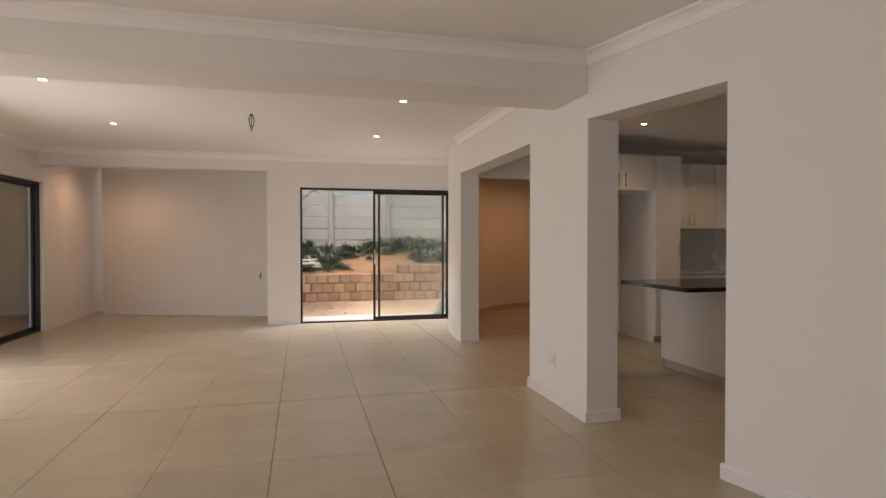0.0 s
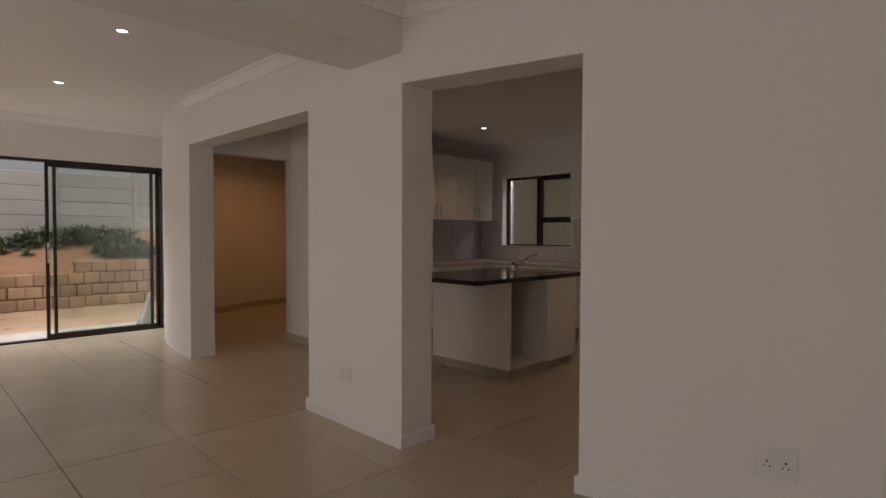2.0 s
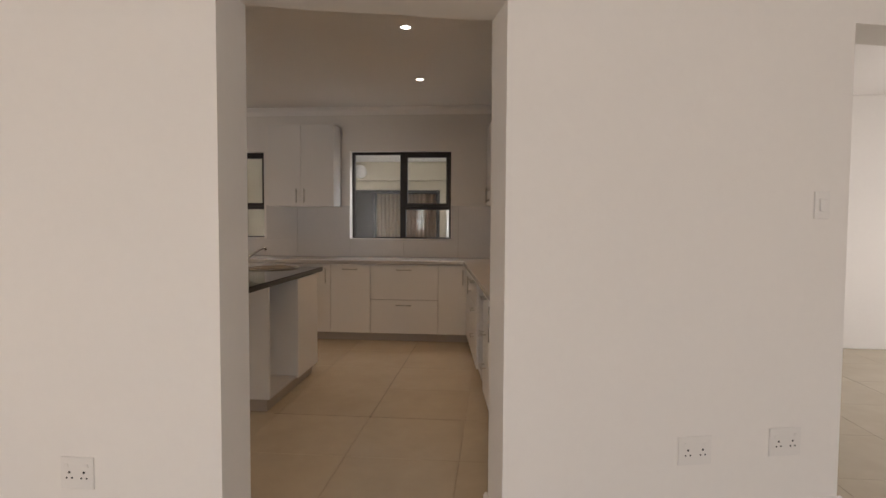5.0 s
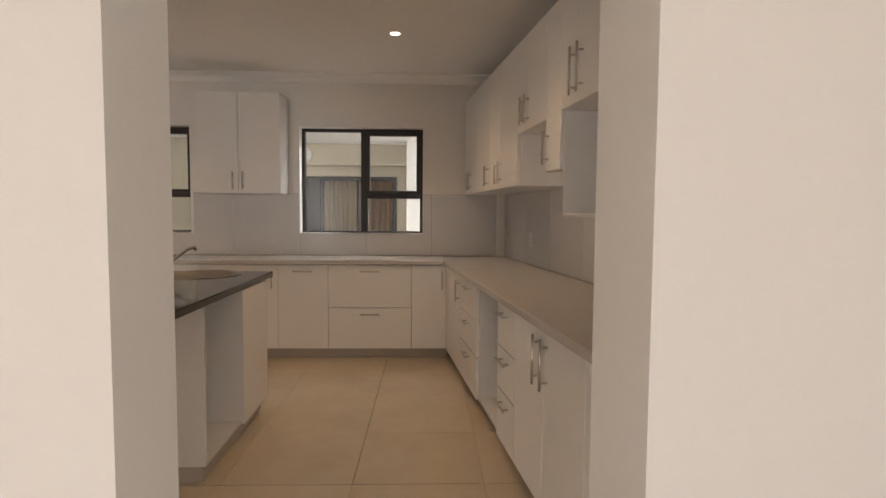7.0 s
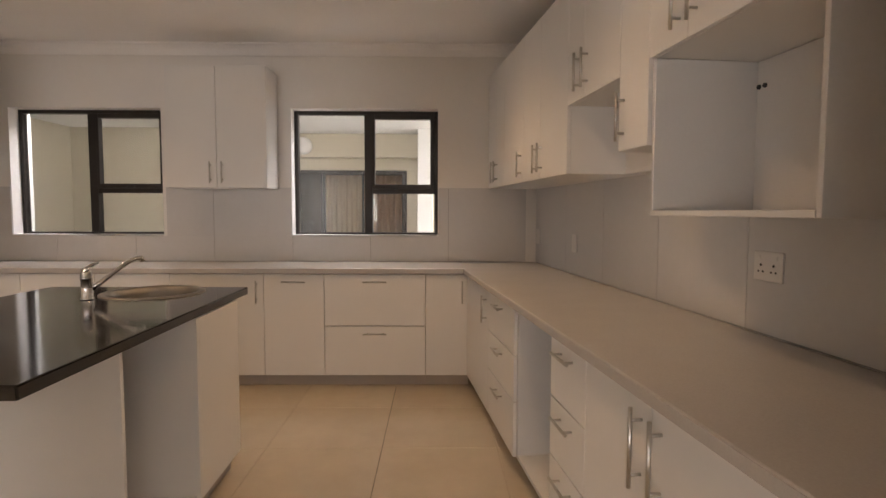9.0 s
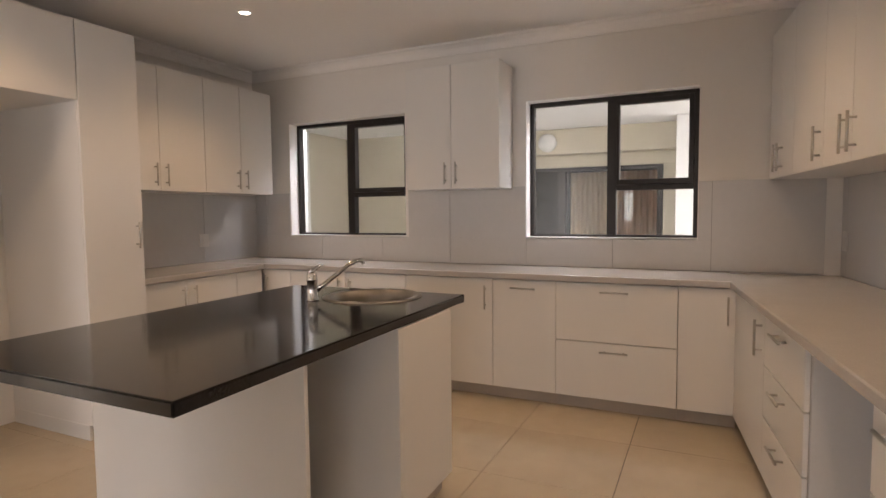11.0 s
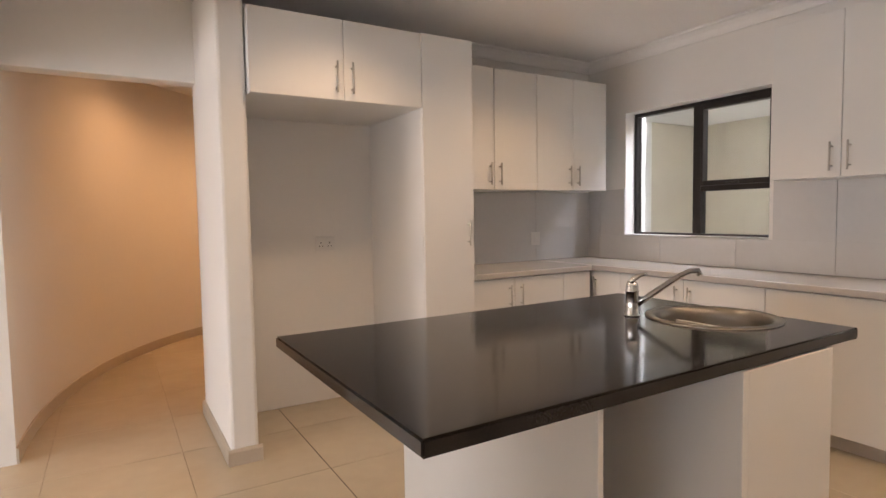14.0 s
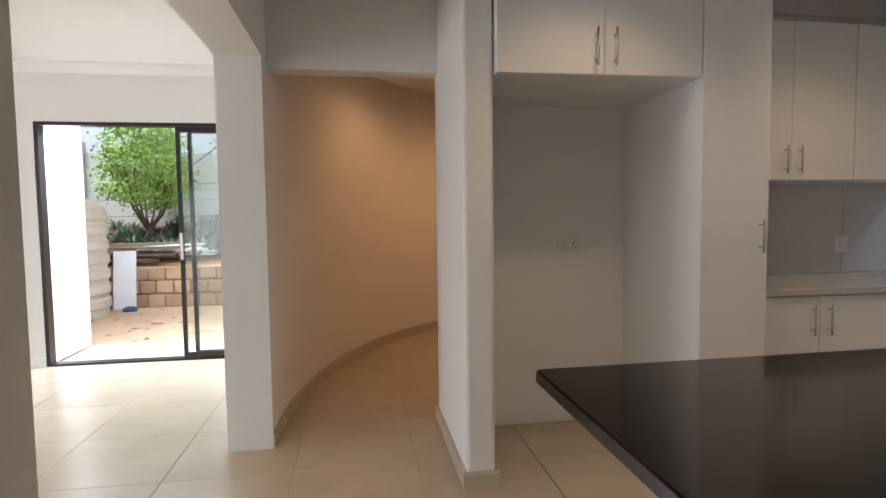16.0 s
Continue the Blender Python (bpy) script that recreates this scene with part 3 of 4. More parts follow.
# ---- island ----
isl = thing("kitchen_island", pose(3.84, 4.30, 0, 0, 0, 1.15), "white kitchen island carcass with an open appliance bay", "kitchen island")
slab("west_panel", isl, MELAMINE, 0, 0.018, 0.0, 0.95, 0.09, 0.858)
slab("divider_panel", isl, MELAMINE, 0.545, 0.572, -0.018, 0.60, 0.09, 0.858)
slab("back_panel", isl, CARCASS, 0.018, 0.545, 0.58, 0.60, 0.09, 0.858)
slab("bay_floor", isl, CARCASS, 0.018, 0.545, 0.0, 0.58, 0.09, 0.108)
slab("sink_cabinet", isl, MELAMINE, 0.572, 1.05, 0.0, 0.95, 0.09, 0.70)
slab("door", isl, MELAMINE, 0.5725, 1.048, -0.018, -0.001, 0.09, 0.858, bevel=0.0025)
slab("north_panel", isl, MELAMINE, 0.018, 0.572, 0.932, 0.95, 0.09, 0.858)
slab("east_panel", isl, MELAMINE, 1.05, 1.068, 0.0, 0.95, 0.09, 0.858)
slab("kickboard", isl, KICK, 0.03, 1.04, 0.03, 0.92, 0, 0.09, label="grey kickboard")

SINK = (4.835, 4.69)
bm = bmesh.new()
x0, x1, y0, y1 = 3.378, 5.058, 4.275, 5.305
TURN = Matrix.Identity(4)
TURN[1][0], TURN[1][3] = 0.019, -0.019 * x0      # the slab lies slightly out of square
HOLE = TURN.inverted() @ Vector((*SINK, 0))
seg = 48
R = 0.207
for z, flip in ((0.9, False), (0.862, True)):
    ring = [bm.verts.new((HOLE[0] + R * math.cos(2 * math.pi * k / seg), HOLE[1] + R * math.sin(2 * math.pi * k / seg), z)) for k in range(seg)]
    outer = []
    for k in range(seg):
        c, s_ = math.cos(2 * math.pi * k / seg), math.sin(2 * math.pi * k / seg)
        tx = ((x1 if c > 0 else x0) - HOLE[0]) / c if abs(c) > 1e-9 else 1e9
        ty = ((y1 if s_ > 0 else y0) - HOLE[1]) / s_ if abs(s_) > 1e-9 else 1e9
        t = min(tx, ty)
        outer.append(bm.verts.new((HOLE[0] + t * c, HOLE[1] + t * s_, z)))
    for k in range(seg):
        bm.faces.new((ring[k], outer[k], outer[(k + 1) % seg], ring[(k + 1) % seg]))
    corners = [bm.verts.new((cx, cy, z)) for cx, cy in ((x1, y1), (x0, y1), (x0, y0), (x1, y0))]
    for cv in corners:
        near = sorted(outer, key=lambda v: (v.co - cv.co).length)
        ka = None
        for k in range(seg):
            a, b = outer[k], outer[(k + 1) % seg]
            sx = abs(a.co.x - b.co.x) > 1e-6 and abs(a.co.y - b.co.y) > 1e-6
            if sx and (abs(a.co.x - cv.co.x) < 1e-6 or abs(b.co.x - cv.co.x) < 1e-6) and (abs(a.co.y - cv.co.y) < 1e-6 or abs(b.co.y - cv.co.y) < 1e-6):
                bm.faces.new((a, cv, b))
    if not flip:
        top_ring = ring
    else:
        for k in range(seg):
            bm.faces.new((top_ring[k], top_ring[(k + 1) % seg], ring[(k + 1) % seg], ring[k]))
edge = [e for e in bm.edges if len(e.link_faces) == 1]
bmesh.ops.bridge_loops(bm, edges=edge)
bmesh.ops.recalc_face_normals(bm, faces=bm.faces)
rim = [e for e in bm.edges if len(e.link_faces) == 2 and e.calc_face_angle(0) > 1.2 and ((HOLE - Vector((*e.verts[0].co.xy, 0))).length > 0.25)]
bmesh.ops.bevel(bm, geom=rim, offset=0.005, segments=2, affect="EDGES")
bmesh.ops.transform(bm, matrix=TURN, verts=bm.verts[:])
tagged(finish("island_top", bm, GRANITE), "polished black granite island top with a sink cut-out", "worktop")

sink = thing("sink", pose(*SINK, 0.9), "round stainless steel sink set into the black granite", "sink")
bm = bmesh.new()
lathe(bm, [(0.236, 0.001), (0.236, 0.004), (0.228, 0.008), (0.210, 0.007), (0.200, 0.0), (0.194, -0.03), (0.184, -0.12), (0.160, -0.165), (0.11, -0.18), (0.03, -0.184)], 48)
part("bowl", bm, BOWL, sink, smooth=True)
bm = bmesh.new()
lathe(bm, [(0.034, -0.181), (0.032, -0.179), (0.02, -0.182), (0.001, -0.183)], 24)
part("drain", bm, CHROME, sink, "chrome drain", True)

tap = thing("tap", pose(4.625, 4.882, 0.9), "chrome single-lever mixer tap with a swivel spout", "tap")
bm = bmesh.new()
lathe(bm, [(0.001, 0), (0.029, 0), (0.029, 0.006), (0.024, 0.012), (0.0235, 0.09), (0.026, 0.094), (0.026, 0.100), (0.0235, 0.103), (0.0235, 0.116), (0.021, 0.126), (0.012, 0.133), (0.001, 0.135)], 28)
part("body", bm, CHROME, tap, smooth=True)
bm = bmesh.new()
sd = Vector((0.75, -0.66, 0)).normalized()
tube(bm, [sd * 0.015 + Vector((0, 0, 0.045)), sd * 0.06 + Vector((0, 0, 0.075)), sd * 0.17 + Vector((0, 0, 0.155)), sd * 0.205 + Vector((0, 0, 0.172)), sd * 0.235 + Vector((0, 0, 0.176)), sd * 0.243 + Vector((0, 0, 0.158))], [0.013, 0.012, 0.011, 0.011, 0.011, 0.012], 14)
part("spout", bm, CHROME, tap, smooth=True)
bm = bmesh.new()
tube(bm, [(-0.008, 0, 0.125), (0.005, -0.002, 0.142), (0.035, -0.01, 0.156), (0.06, -0.02, 0.16)], [0.016, 0.011, 0.008, 0.006], 12)
part("lever", bm, CHROME, tap, "chrome lever", True)


# ---- sockets, switches, lights ----
def plate(name, m, w, h, label, category, dots=True):
    p = thing(name, m, label, category)
    slab("faceplate", p, SOCKET, -w / 2, w / 2, -0.007, 0.0, -h / 2, h / 2, bevel=0.003)
    if dots:
        for cx in (-w * 0.22, w * 0.22):
            for dx, dz, r in ((0, 0.012, 0.0045), (-0.011, -0.010, 0.0035), (0.011, -0.010, 0.0035)):
                b = bmesh.new()
                bmesh.ops.create_cone(b, cap_ends=True, segments=12, radius1=r, radius2=r, depth=0.002, matrix=Matrix.Translation((cx + dx, -0.0095, dz - 0.008)) @ Matrix.Rotation(radians(90), 4, "X"))
                part("pin_hole", b, BLACK, p)
        for cx in (-w * 0.3, w * 0.3):
            slab("rocker", p, SOCKET, cx - 0.008, cx + 0.008, -0.012, -0.009, 0.022, 0.036, bevel=0.001)
    else:
        slab("rocker", p, SOCKET, -w * 0.2, w * 0.2, -0.013, -0.009, -h * 0.22, h * 0.22, bevel=0.002)
    return p


def on_angled(s, z):
    return M_SOUTH @ pose(0, -s, z, 0, 0, -90)


plate("wall_socket", pose(2.185, 4.375, 0.335, 0, 0, -90), 0.135, 0.125, "white double wall socket low on the pier", "socket")
plate("wall_socket", on_angled(1.915, 0.335), 0.155, 0.125, "white double wall socket low on the plaster wall", "socket")
plate("wall_socket", on_angled(2.345, 0.35), 0.155, 0.125, "white double wall socket low on the plaster wall", "socket")
plate("light_switch", on_angled(2.485, 1.385), 0.075, 0.12, "white light switch on the plaster wall", "switch", False)
plate("wall_socket", pose(4.20, 7.2, 1.11), 0.14, 0.10, "white double socket in the fridge recess", "socket")
plate("wall_socket", pose(6.08, 7.188, 1.075), 0.10, 0.11, "white socket on the tiled splashback", "socket", False)
plate("wall_socket", M_RUN @ pose(-2.80, 0.012, 1.12, 0, 0, 180), 0.14, 0.10, "white double socket on the tiled splashback", "socket")
plate("light_switch", M_RUN @ pose(-0.95, 0.012, 1.09, 0, 0, 180), 0.08, 0.12, "white switch on the tiled splashback", "switch", False)
plate("light_switch", M_RUN @ pose(-0.12, 0.012, 1.1, 0, 0, 180), 0.08, 0.12, "white switch on the tiled splashback", "switch", False)
al = pose(-0.05, 10.32, 0, 0, 0, -18.5)
outlet = plate("tv_outlet", al @ pose(-0.42, -0.12, 0.62), 0.07, 0.06, "small white aerial outlet with loose cable", "socket", False)
bm = bmesh.new()
tube(bm, [(0, -0.01, 0.03), (0.01, -0.04, 0.07), (0.025, -0.045, 0.10), (0.02, -0.03, 0.13)], 0.010, 8)
part("cable", bm, BLACK, outlet)
sw = pose(EX + (EA + 0.245) * math.cos(radians(166)), EY + (EB + 0.245) * math.sin(radians(166)), 1.3, 0, 0, -98)
plate("light_switch", sw, 0.075, 0.12, "white light switch on the curved wall", "switch", False)


def downlight(x, y, energy, color=(1.0, 0.70, 0.42), size=105):
    d = thing("downlight", pose(x, y, CEIL), "small round recessed ceiling downlight, switched on", "ceiling light", "recessed downlights")
    b = bmesh.new()
    lathe(b, [(0.032, -0.001), (0.034, -0.006), (0.046, -0.005), (0.048, 0.0)], 28)
    part("trim_ring", b, SKIRT, d, "white trim ring", True)
    b = bmesh.new()
    bmesh.ops.create_circle(b, cap_ends=True, segments=24, radius=0.0325, matrix=Matrix.Translation((0, 0, -0.003)))
    part("lens", b, LAMP, d, "glowing lens")
    lamp_spot(x, y, CEIL - 0.03, energy, color=color, size=size)


for x, y in ((5.45, 6.03), (5.46, 3.50), (3.98, 5.81), (4.06, 3.41)):
    downlight(x, y, 18, (1.0, 0.67, 0.38), 125)
for x, y in ((-1.85, 5.45), (-1.85, 7.25), (1.15, 5.45), (1.13, 7.3)):
    downlight(x, y, 8)
for x, y, e in ((3.5, 8.8, 12), (4.6, 9.4, 27)):
    downlight(x, y, e, (1.0, 0.50, 0.19), 165)
downlight(-2.75, 10.15, 26, (1.0, 0.58, 0.30), 160)

wire = thing("ceiling_wires", pose(-0.3, 6.36, CEIL), "bare electrical wires hanging from the ceiling", "wires")
for dx, L in ((0.0, 0.19), (0.018, 0.16), (-0.014, 0.14)):
    b = bmesh.new()
    tube(b, [(dx * 0.3, 0, 0), (dx * 1.8, 0.01, -L * 0.4), (dx, -0.01, -L * 0.8), (dx * 0.4, 0, -L)], 0.0045, 6)
    part("wire", b, BLACK, wire)

leaf_door = thing("hall_door", M_SOUTH @ pose(0.3, -2.60, 0), "white interior door folded back behind the wall", "door")
slab("leaf", leaf_door, SKIRT, 0, 0.04, 0, 0.8, 0.01, 2.03)
slab("lever_handle", leaf_door, BLACK, -0.05, -0.035, -0.075, 0.05, 0.98, 1.0, label="dark lever handle")

# ---- covered court beyond the kitchen windows ----
bm = bmesh.new()
box(bm, 7.2, 11.5, 1.6, 11.0, -0.25, -0.02)
structure("floor_court", bm, PAVING, "pale concrete floor of a covered court", "floor")
wall("wall_court_east", COURT, [(9.5, 9.7, 5.27, 11.0, 0, 2.75), (9.5, 9.7, 1.6, 5.27, 1.83, 2.75), (9.5, 9.7, 1.6, 3.70, 0, 1.83)], label="beige plastered wall of the covered court")
wall("wall_court_south", PLASTER, [(8.9, 9.5, 3.36, 3.54, 0, 2.28)], label="pale plastered side wall of the court")
wall("wall_court_north", COURT, [(8.62, 9.5, 8.05, 8.25, 0, 2.75)], label="beige plastered end wall of the court")
wall("wall_court_pier", PLASTER, [(7.0, 8.62, 8.03, 8.25, 0, 2.75)], label="pale plastered pier in the court")
bm = bmesh.new()
box(bm, 6.99, 7.22, 3.3, 8.5, 2.5, 2.62)
box(bm, 7.22, 9.5, 3.0, 5.7, 2.28, 2.62)
box(bm, 7.22, 9.5, 5.7, 8.03, 2.37, 2.62)
structure("ceiling_court", bm, CEILING, "white painted ceiling of the covered court", "ceiling")
bm = bmesh.new()
box(bm, 9.32, 9.498, 3.54, 5.7, 1.98, 2.278, bevel=0.005)
structure("beam_court", bm, COURT, "beige plastered beam above the far doors", "beam")
far = tagged(thing("door_court", pose(9.52, 3.25, 0), "dark framed glazed door with curtains drawn behind", "glazed door"), kind="structure")
for b in ((-0.03, 0.03, 0.452, 0.505, 0, 1.828), (-0.03, 0.03, 1.965, 2.018, 0, 1.828), (-0.03, 0.03, 0.505, 1.965, 1.785, 1.828), (-0.03, 0.03, 1.57, 1.665, 0, 1.785)):
    bar(far, "door_frame", *b)
for p0, p1 in ((0.505, 1.57), (1.665, 1.965)):
    bm = bmesh.new()
    box(bm, -0.004, 0.004, p0, p1, 0, 1.785)
    part("pane", bm, GLASS, far, "clear glass pane").visible_shadow = False
# added black sheets box in the door: darkness by colour, sky light kept out
slab("dark_room_top", far, UNLIT_BLACK, 0.19, 0.55, -0.1, 2.1, 1.985, 2.03)
slab("dark_room_side", far, UNLIT_BLACK, 0.19, 0.55, -0.12, -0.1, 0, 1.98)
slab("dark_room_side", far, UNLIT_BLACK, 0.19, 0.55, 2.1, 2.12, 0, 1.98)
slab("dark_backing", far, UNLIT_BLACK, 0.5, 0.52, -0.1, 2.1, 0, 1.98, label="black sheet in place of the unlit room behind")


def curtain(y, w, material, label):
    c = thing("curtain", pose(9.585, y, 0.05), label, "curtain", "court curtains")
    b = bmesh.new()
    n = 60
    rows = [[b.verts.new((0.016 * math.sin(k * 0.75) + 0.006 * math.sin(k * 0.31), w * k / n, z)) for z in (0, 0.6, 1.2, 1.72)] for k in range(n + 1)]
    for p, q in zip(rows, rows[1:]):
        for j in range(3):
            b.faces.new((p[j], q[j], q[j + 1], p[j + 1]))
    bmesh.ops.solidify(b, geom=b.faces[:], thickness=0.004)
    part("cloth", b, material, c, smooth=True)


curtain(4.30, 0.48, CURTAIN, "tan curtain hanging in soft folds")
curtain(3.77, 0.50, CURTAIN2, "rust brown curtain hanging in soft folds")
lampw = thing("wall_lamp", pose(9.32, 5.0, 2.12, 0, -90, 0), "round white bulkhead lamp on the court beam", "wall lamp")
bm = bmesh.new()
lathe(bm, [(0.001, 0), (0.11, 0), (0.11, 0.03), (0.10, 0.05), (0.07, 0.075), (0.001, 0.085)], 28)
part("cover", bm, SOCKET, lampw, smooth=True)

# ---- garden ----
bm = bmesh.new()
box(bm, -300, 300, 9.46, 600, -0.4, -0.045)
structure("ground", bm, SAND, "orange sandy garden ground", "ground")
bm = bmesh.new()
box(bm, -300, -3.6, -300, 9.46, -0.4, -0.05)
box(bm, -3.6, 300, -300, -2.8, -0.4, -0.05)
structure("ground_west", bm, PAVING, "pale paved ground around the house", "ground")
wall("wall_veranda", COURT, [(-6.4, -6.2, 6.2, 12.1, -0.05, 2.6), (-6.2, -3.6, 11.9, 12.1, -0.05, 2.6)], label="beige plastered wall of the veranda")
# roof out of sight, added to keep the veranda wall dim
bm = bmesh.new()
box(bm, -6.4, -3.605, 6.2, 12.1, 2.6, 2.75)
structure("ceiling_veranda", bm, CEILING, "unseen white roof added to shade the veranda wall", "ceiling")
bm = bmesh.new()
box(bm, 0.185, 3.6, 9.46, 10.15, -0.1, -0.012, bevel=0.006)
structure("pavement", bm, PAVING, "pale concrete strip outside the sliding door", "pavement")

WALL_Y = 12.9
retain = tagged(thing("retaining_wall", pose(0, WALL_Y, -0.045), "low retaining wall of rough terracotta blocks", "retaining wall"), kind="structure")
bm = bmesh.new()
box(bm, 0, 0.236, -0.13, 0.13, 0, 0.192, bevel=0.018)
block_mesh = bpy.data.meshes.new("block")
bm.to_mesh(block_mesh)
bm.free()
block_mesh.materials.append(BLOCK)
rng = random.Random(4)
for c in range(4):
    for k in range(28):
        x = -1.9 + k * 0.243 + (0.12 if c % 2 else 0)
        if c == 3 and x < 2.15:
            continue
        o = new("block", block_mesh)
        o.parent = retain
        o.matrix_basis = pose(x, c * 0.035 + rng.uniform(-0.012, 0.012), c * 0.203, rng.uniform(-2, 2), 0, rng.uniform(-2.5, 2.5))

bm = bmesh.new()
nx, ny = 60, 24
grid = []
for i in range(nx + 1):
    row = []
    for j in range(ny + 1):
        x, y = -5 + 14 * i / nx, 13.05 + 2.1 * j / ny
        f = j / ny
        z = 0.53 + 0.16 * (1 / (1 + math.exp(-(x - 2.1) * 6))) + 0.62 * f + 0.05 * noise.noise(Vector((x * 1.7, y * 1.7, 0)))
        row.append(bm.verts.new((x, y, z)))
    grid.append(row)
for i in range(nx):
    for j in range(ny):
        bm.faces.new((grid[i][j], grid[i + 1][j], grid[i + 1][j + 1], grid[i][j + 1]))
for i in range(nx):
    a, b = grid[i][0], grid[i + 1][0]
    c, d = bm.verts.new((b.co.x, b.co.y, -0.1)), bm.verts.new((a.co.x, a.co.y, -0.1))
    bm.faces.new((a, d, c, b))
structure("garden_bank", bm, SOIL, "sloping bank of bare reddish soil", "bank", True)


def bank_z(x, y):
    f = min(max((y - 13.05) / 2.1, 0), 1)
    return 0.53 + 0.16 * (1 / (1 + math.exp(-(x - 2.1) * 6))) + 0.62 * f + 0.05 * noise.noise(Vector((x * 1.7, y * 1.7, 0)))


fence = tagged(thing("fence", pose(0, 15.2, 0), "grey precast concrete panel fence with posts", "fence"), kind="structure")
bm = bmesh.new()
box(bm, 0.06, 1.46, -0.02, 0.02, 0, 0.292, bevel=0.012)
slabm = bpy.data.meshes.new("panel")
bm.to_mesh(slabm)
bm.free()
slabm.materials.append(PRECAST)
bm = bmesh.new()
box(bm, -0.065, 0.065, -0.07, 0.06, 0, 2.1, bevel=0.015)
postm = bpy.data.meshes.new("post")
bm.to_mesh(postm)
bm.free()
postm.materials.append(PRECAST)
for k in range(-4, 6):
    o = new("post", postm)
    o.parent = fence
    o.matrix_basis = pose(0.95 + 1.52 * k, 0, 0.6)
    for c in range(6):
        o = new("panel", slabm)
        o.parent = fence
        o.matrix_basis = pose(0.95 + 1.52 * k, rng.uniform(-0.008, 0.008), 0.72 + c * 0.3)


def blade(b, base, d, L, w, droop):
    d = Vector(d).normalized()
    side = d.cross(Vector((0, 0, 1)))
    side = side.normalized() if side.length > 0.05 else Vector((1, 0, 0))
    prev = None
    for k in range(4):
        t = k / 3
        p = Vector(base) + d * L * t + Vector((0, 0, -droop * t * t))
        ww = w * (1 - t) ** 0.7 * (0.7 + 0.6 * t) + 0.001
        cur = (b.verts.new(p - side * ww), b.verts.new(p + Vector((0, 0, -0.25 * ww))), b.verts.new(p + side * ww))
        if prev:
            b.faces.new((prev[0], prev[1], cur[1], cur[0]))
            b.faces.new((prev[1], prev[2], cur[2], cur[1]))
        prev = cur


plants = []
for v in range(3):
    b = bmesh.new()
    r2 = random.Random(10 + v)
    for k in range(64):
        a = r2.uniform(0, 6.283)
        e = r2.uniform(0.1, 1.25)
        blade(b, (0, 0, 0.02), (math.cos(a) * math.cos(e), math.sin(a) * math.cos(e), math.sin(e)), r2.uniform(0.14, 0.30), 0.016, 0.09)
    me = bpy.data.meshes.new("succulent_plant")
    b.to_mesh(me)
    b.free()
    me.materials.append(BLADE)
    plants.append(me)
r3 = random.Random(21)
for k in range(325):
    x = r3.uniform(-1.9, 3.9)
    y = r3.uniform(13.3, 14.95)
    if 1.0 < x < 2.9 and y < 14.15 and r3.random() < 0.85 or x < 1.0 and y < 13.55 and r3.random() < 0.6:
        continue
    o = new("succulent_plant", plants[k % 3])
    sc = r3.uniform(0.85, 1.5)
    o.matrix_world = pose(x, y, bank_z(x, y) - 0.01, 0, 0, r3.uniform(0, 360)) @ Matrix.Scale(sc, 4)
    tagged(o, "dark green spiky succulent plant on the bank", "plant", "bank plants")


def tree(x, y, z):
    t = thing("tree", pose(x, y, z), "small bushy tree with bright green leaves", "tree")
    r = random.Random(7)
    b = bmesh.new()
    tube(b, [(0, 0, -0.1), (0.02, 0, 0.15), (-0.01, 0.02, 0.35)], [0.05, 0.042, 0.036], 10)
    tips = []
    for k in range(9):
        a = 6.283 * k / 9 + r.uniform(-0.3, 0.3)
        L = r.uniform(0.5, 1.0)
        p0 = Vector((-0.01, 0.02, r.uniform(0.22, 0.36)))
        p1 = p0 + Vector((math.cos(a) * 0.22, math.sin(a) * 0.22, 0.28))
        p2 = p1 + Vector((math.cos(a) * 0.24 * L, math.sin(a) * 0.24 * L, 0.62 * L))
        p3 = p2 + Vector((math.cos(a + 0.4) * 0.2, math.sin(a + 0.4) * 0.2, 0.45))
        tube(b, [p0, p1, p2, p3], [0.026, 0.018, 0.011, 0.004], 7)
        tips += [p2, p3, (p1 + p2) / 2, (p2 + p3) / 2]
    limb = [Vector((0.0, 0.02, 0.7)), Vector((0.5, 0.15, 1.25)), Vector((1.15, 0.25, 1.78)), Vector((1.75, 0.3, 1.86))]
    tube(b, limb, [0.016, 0.012, 0.008, 0.003], 7)
    spray = [limb[2], limb[3], (limb[2] + limb[3]) / 2, limb[3] + Vector((0.1, 0, -0.06))]
    part("trunk", b, BARK, t, smooth=True)
    b = bmesh.new()
    tips += spray
    for k in range(190):
        if k < len(tips):
            c = tips[k]
        else:
            a, u = r.uniform(0, 6.283), r.random() ** 0.5
            h = r.random()
            c = Vector((math.cos(a) * 0.75 * u * (1.05 - 0.35 * h), math.sin(a) * 0.75 * u * (1.05 - 0.35 * h), 0.66 + 0.18 * u + 1.35 * h))
        for q in range(46):
            p = c + Vector((r.gauss(0, 0.085), r.gauss(0, 0.085), r.gauss(0, 0.07)))
            d = Vector((r.uniform(-1, 1), r.uniform(-1, 1), r.uniform(-0.9, 0.4))).normalized()
            L = r.uniform(0.045, 0.08)
            s_ = d.orthogonal().normalized() * L * 0.3
            vs = [b.verts.new(p), b.verts.new(p + d * L * 0.5 + s_), b.verts.new(p + d * L), b.verts.new(p + d * L * 0.5 - s_)]
            b.faces.new(vs)
    part("crown", b, LEAF, t, "bright green leaves")
    return t


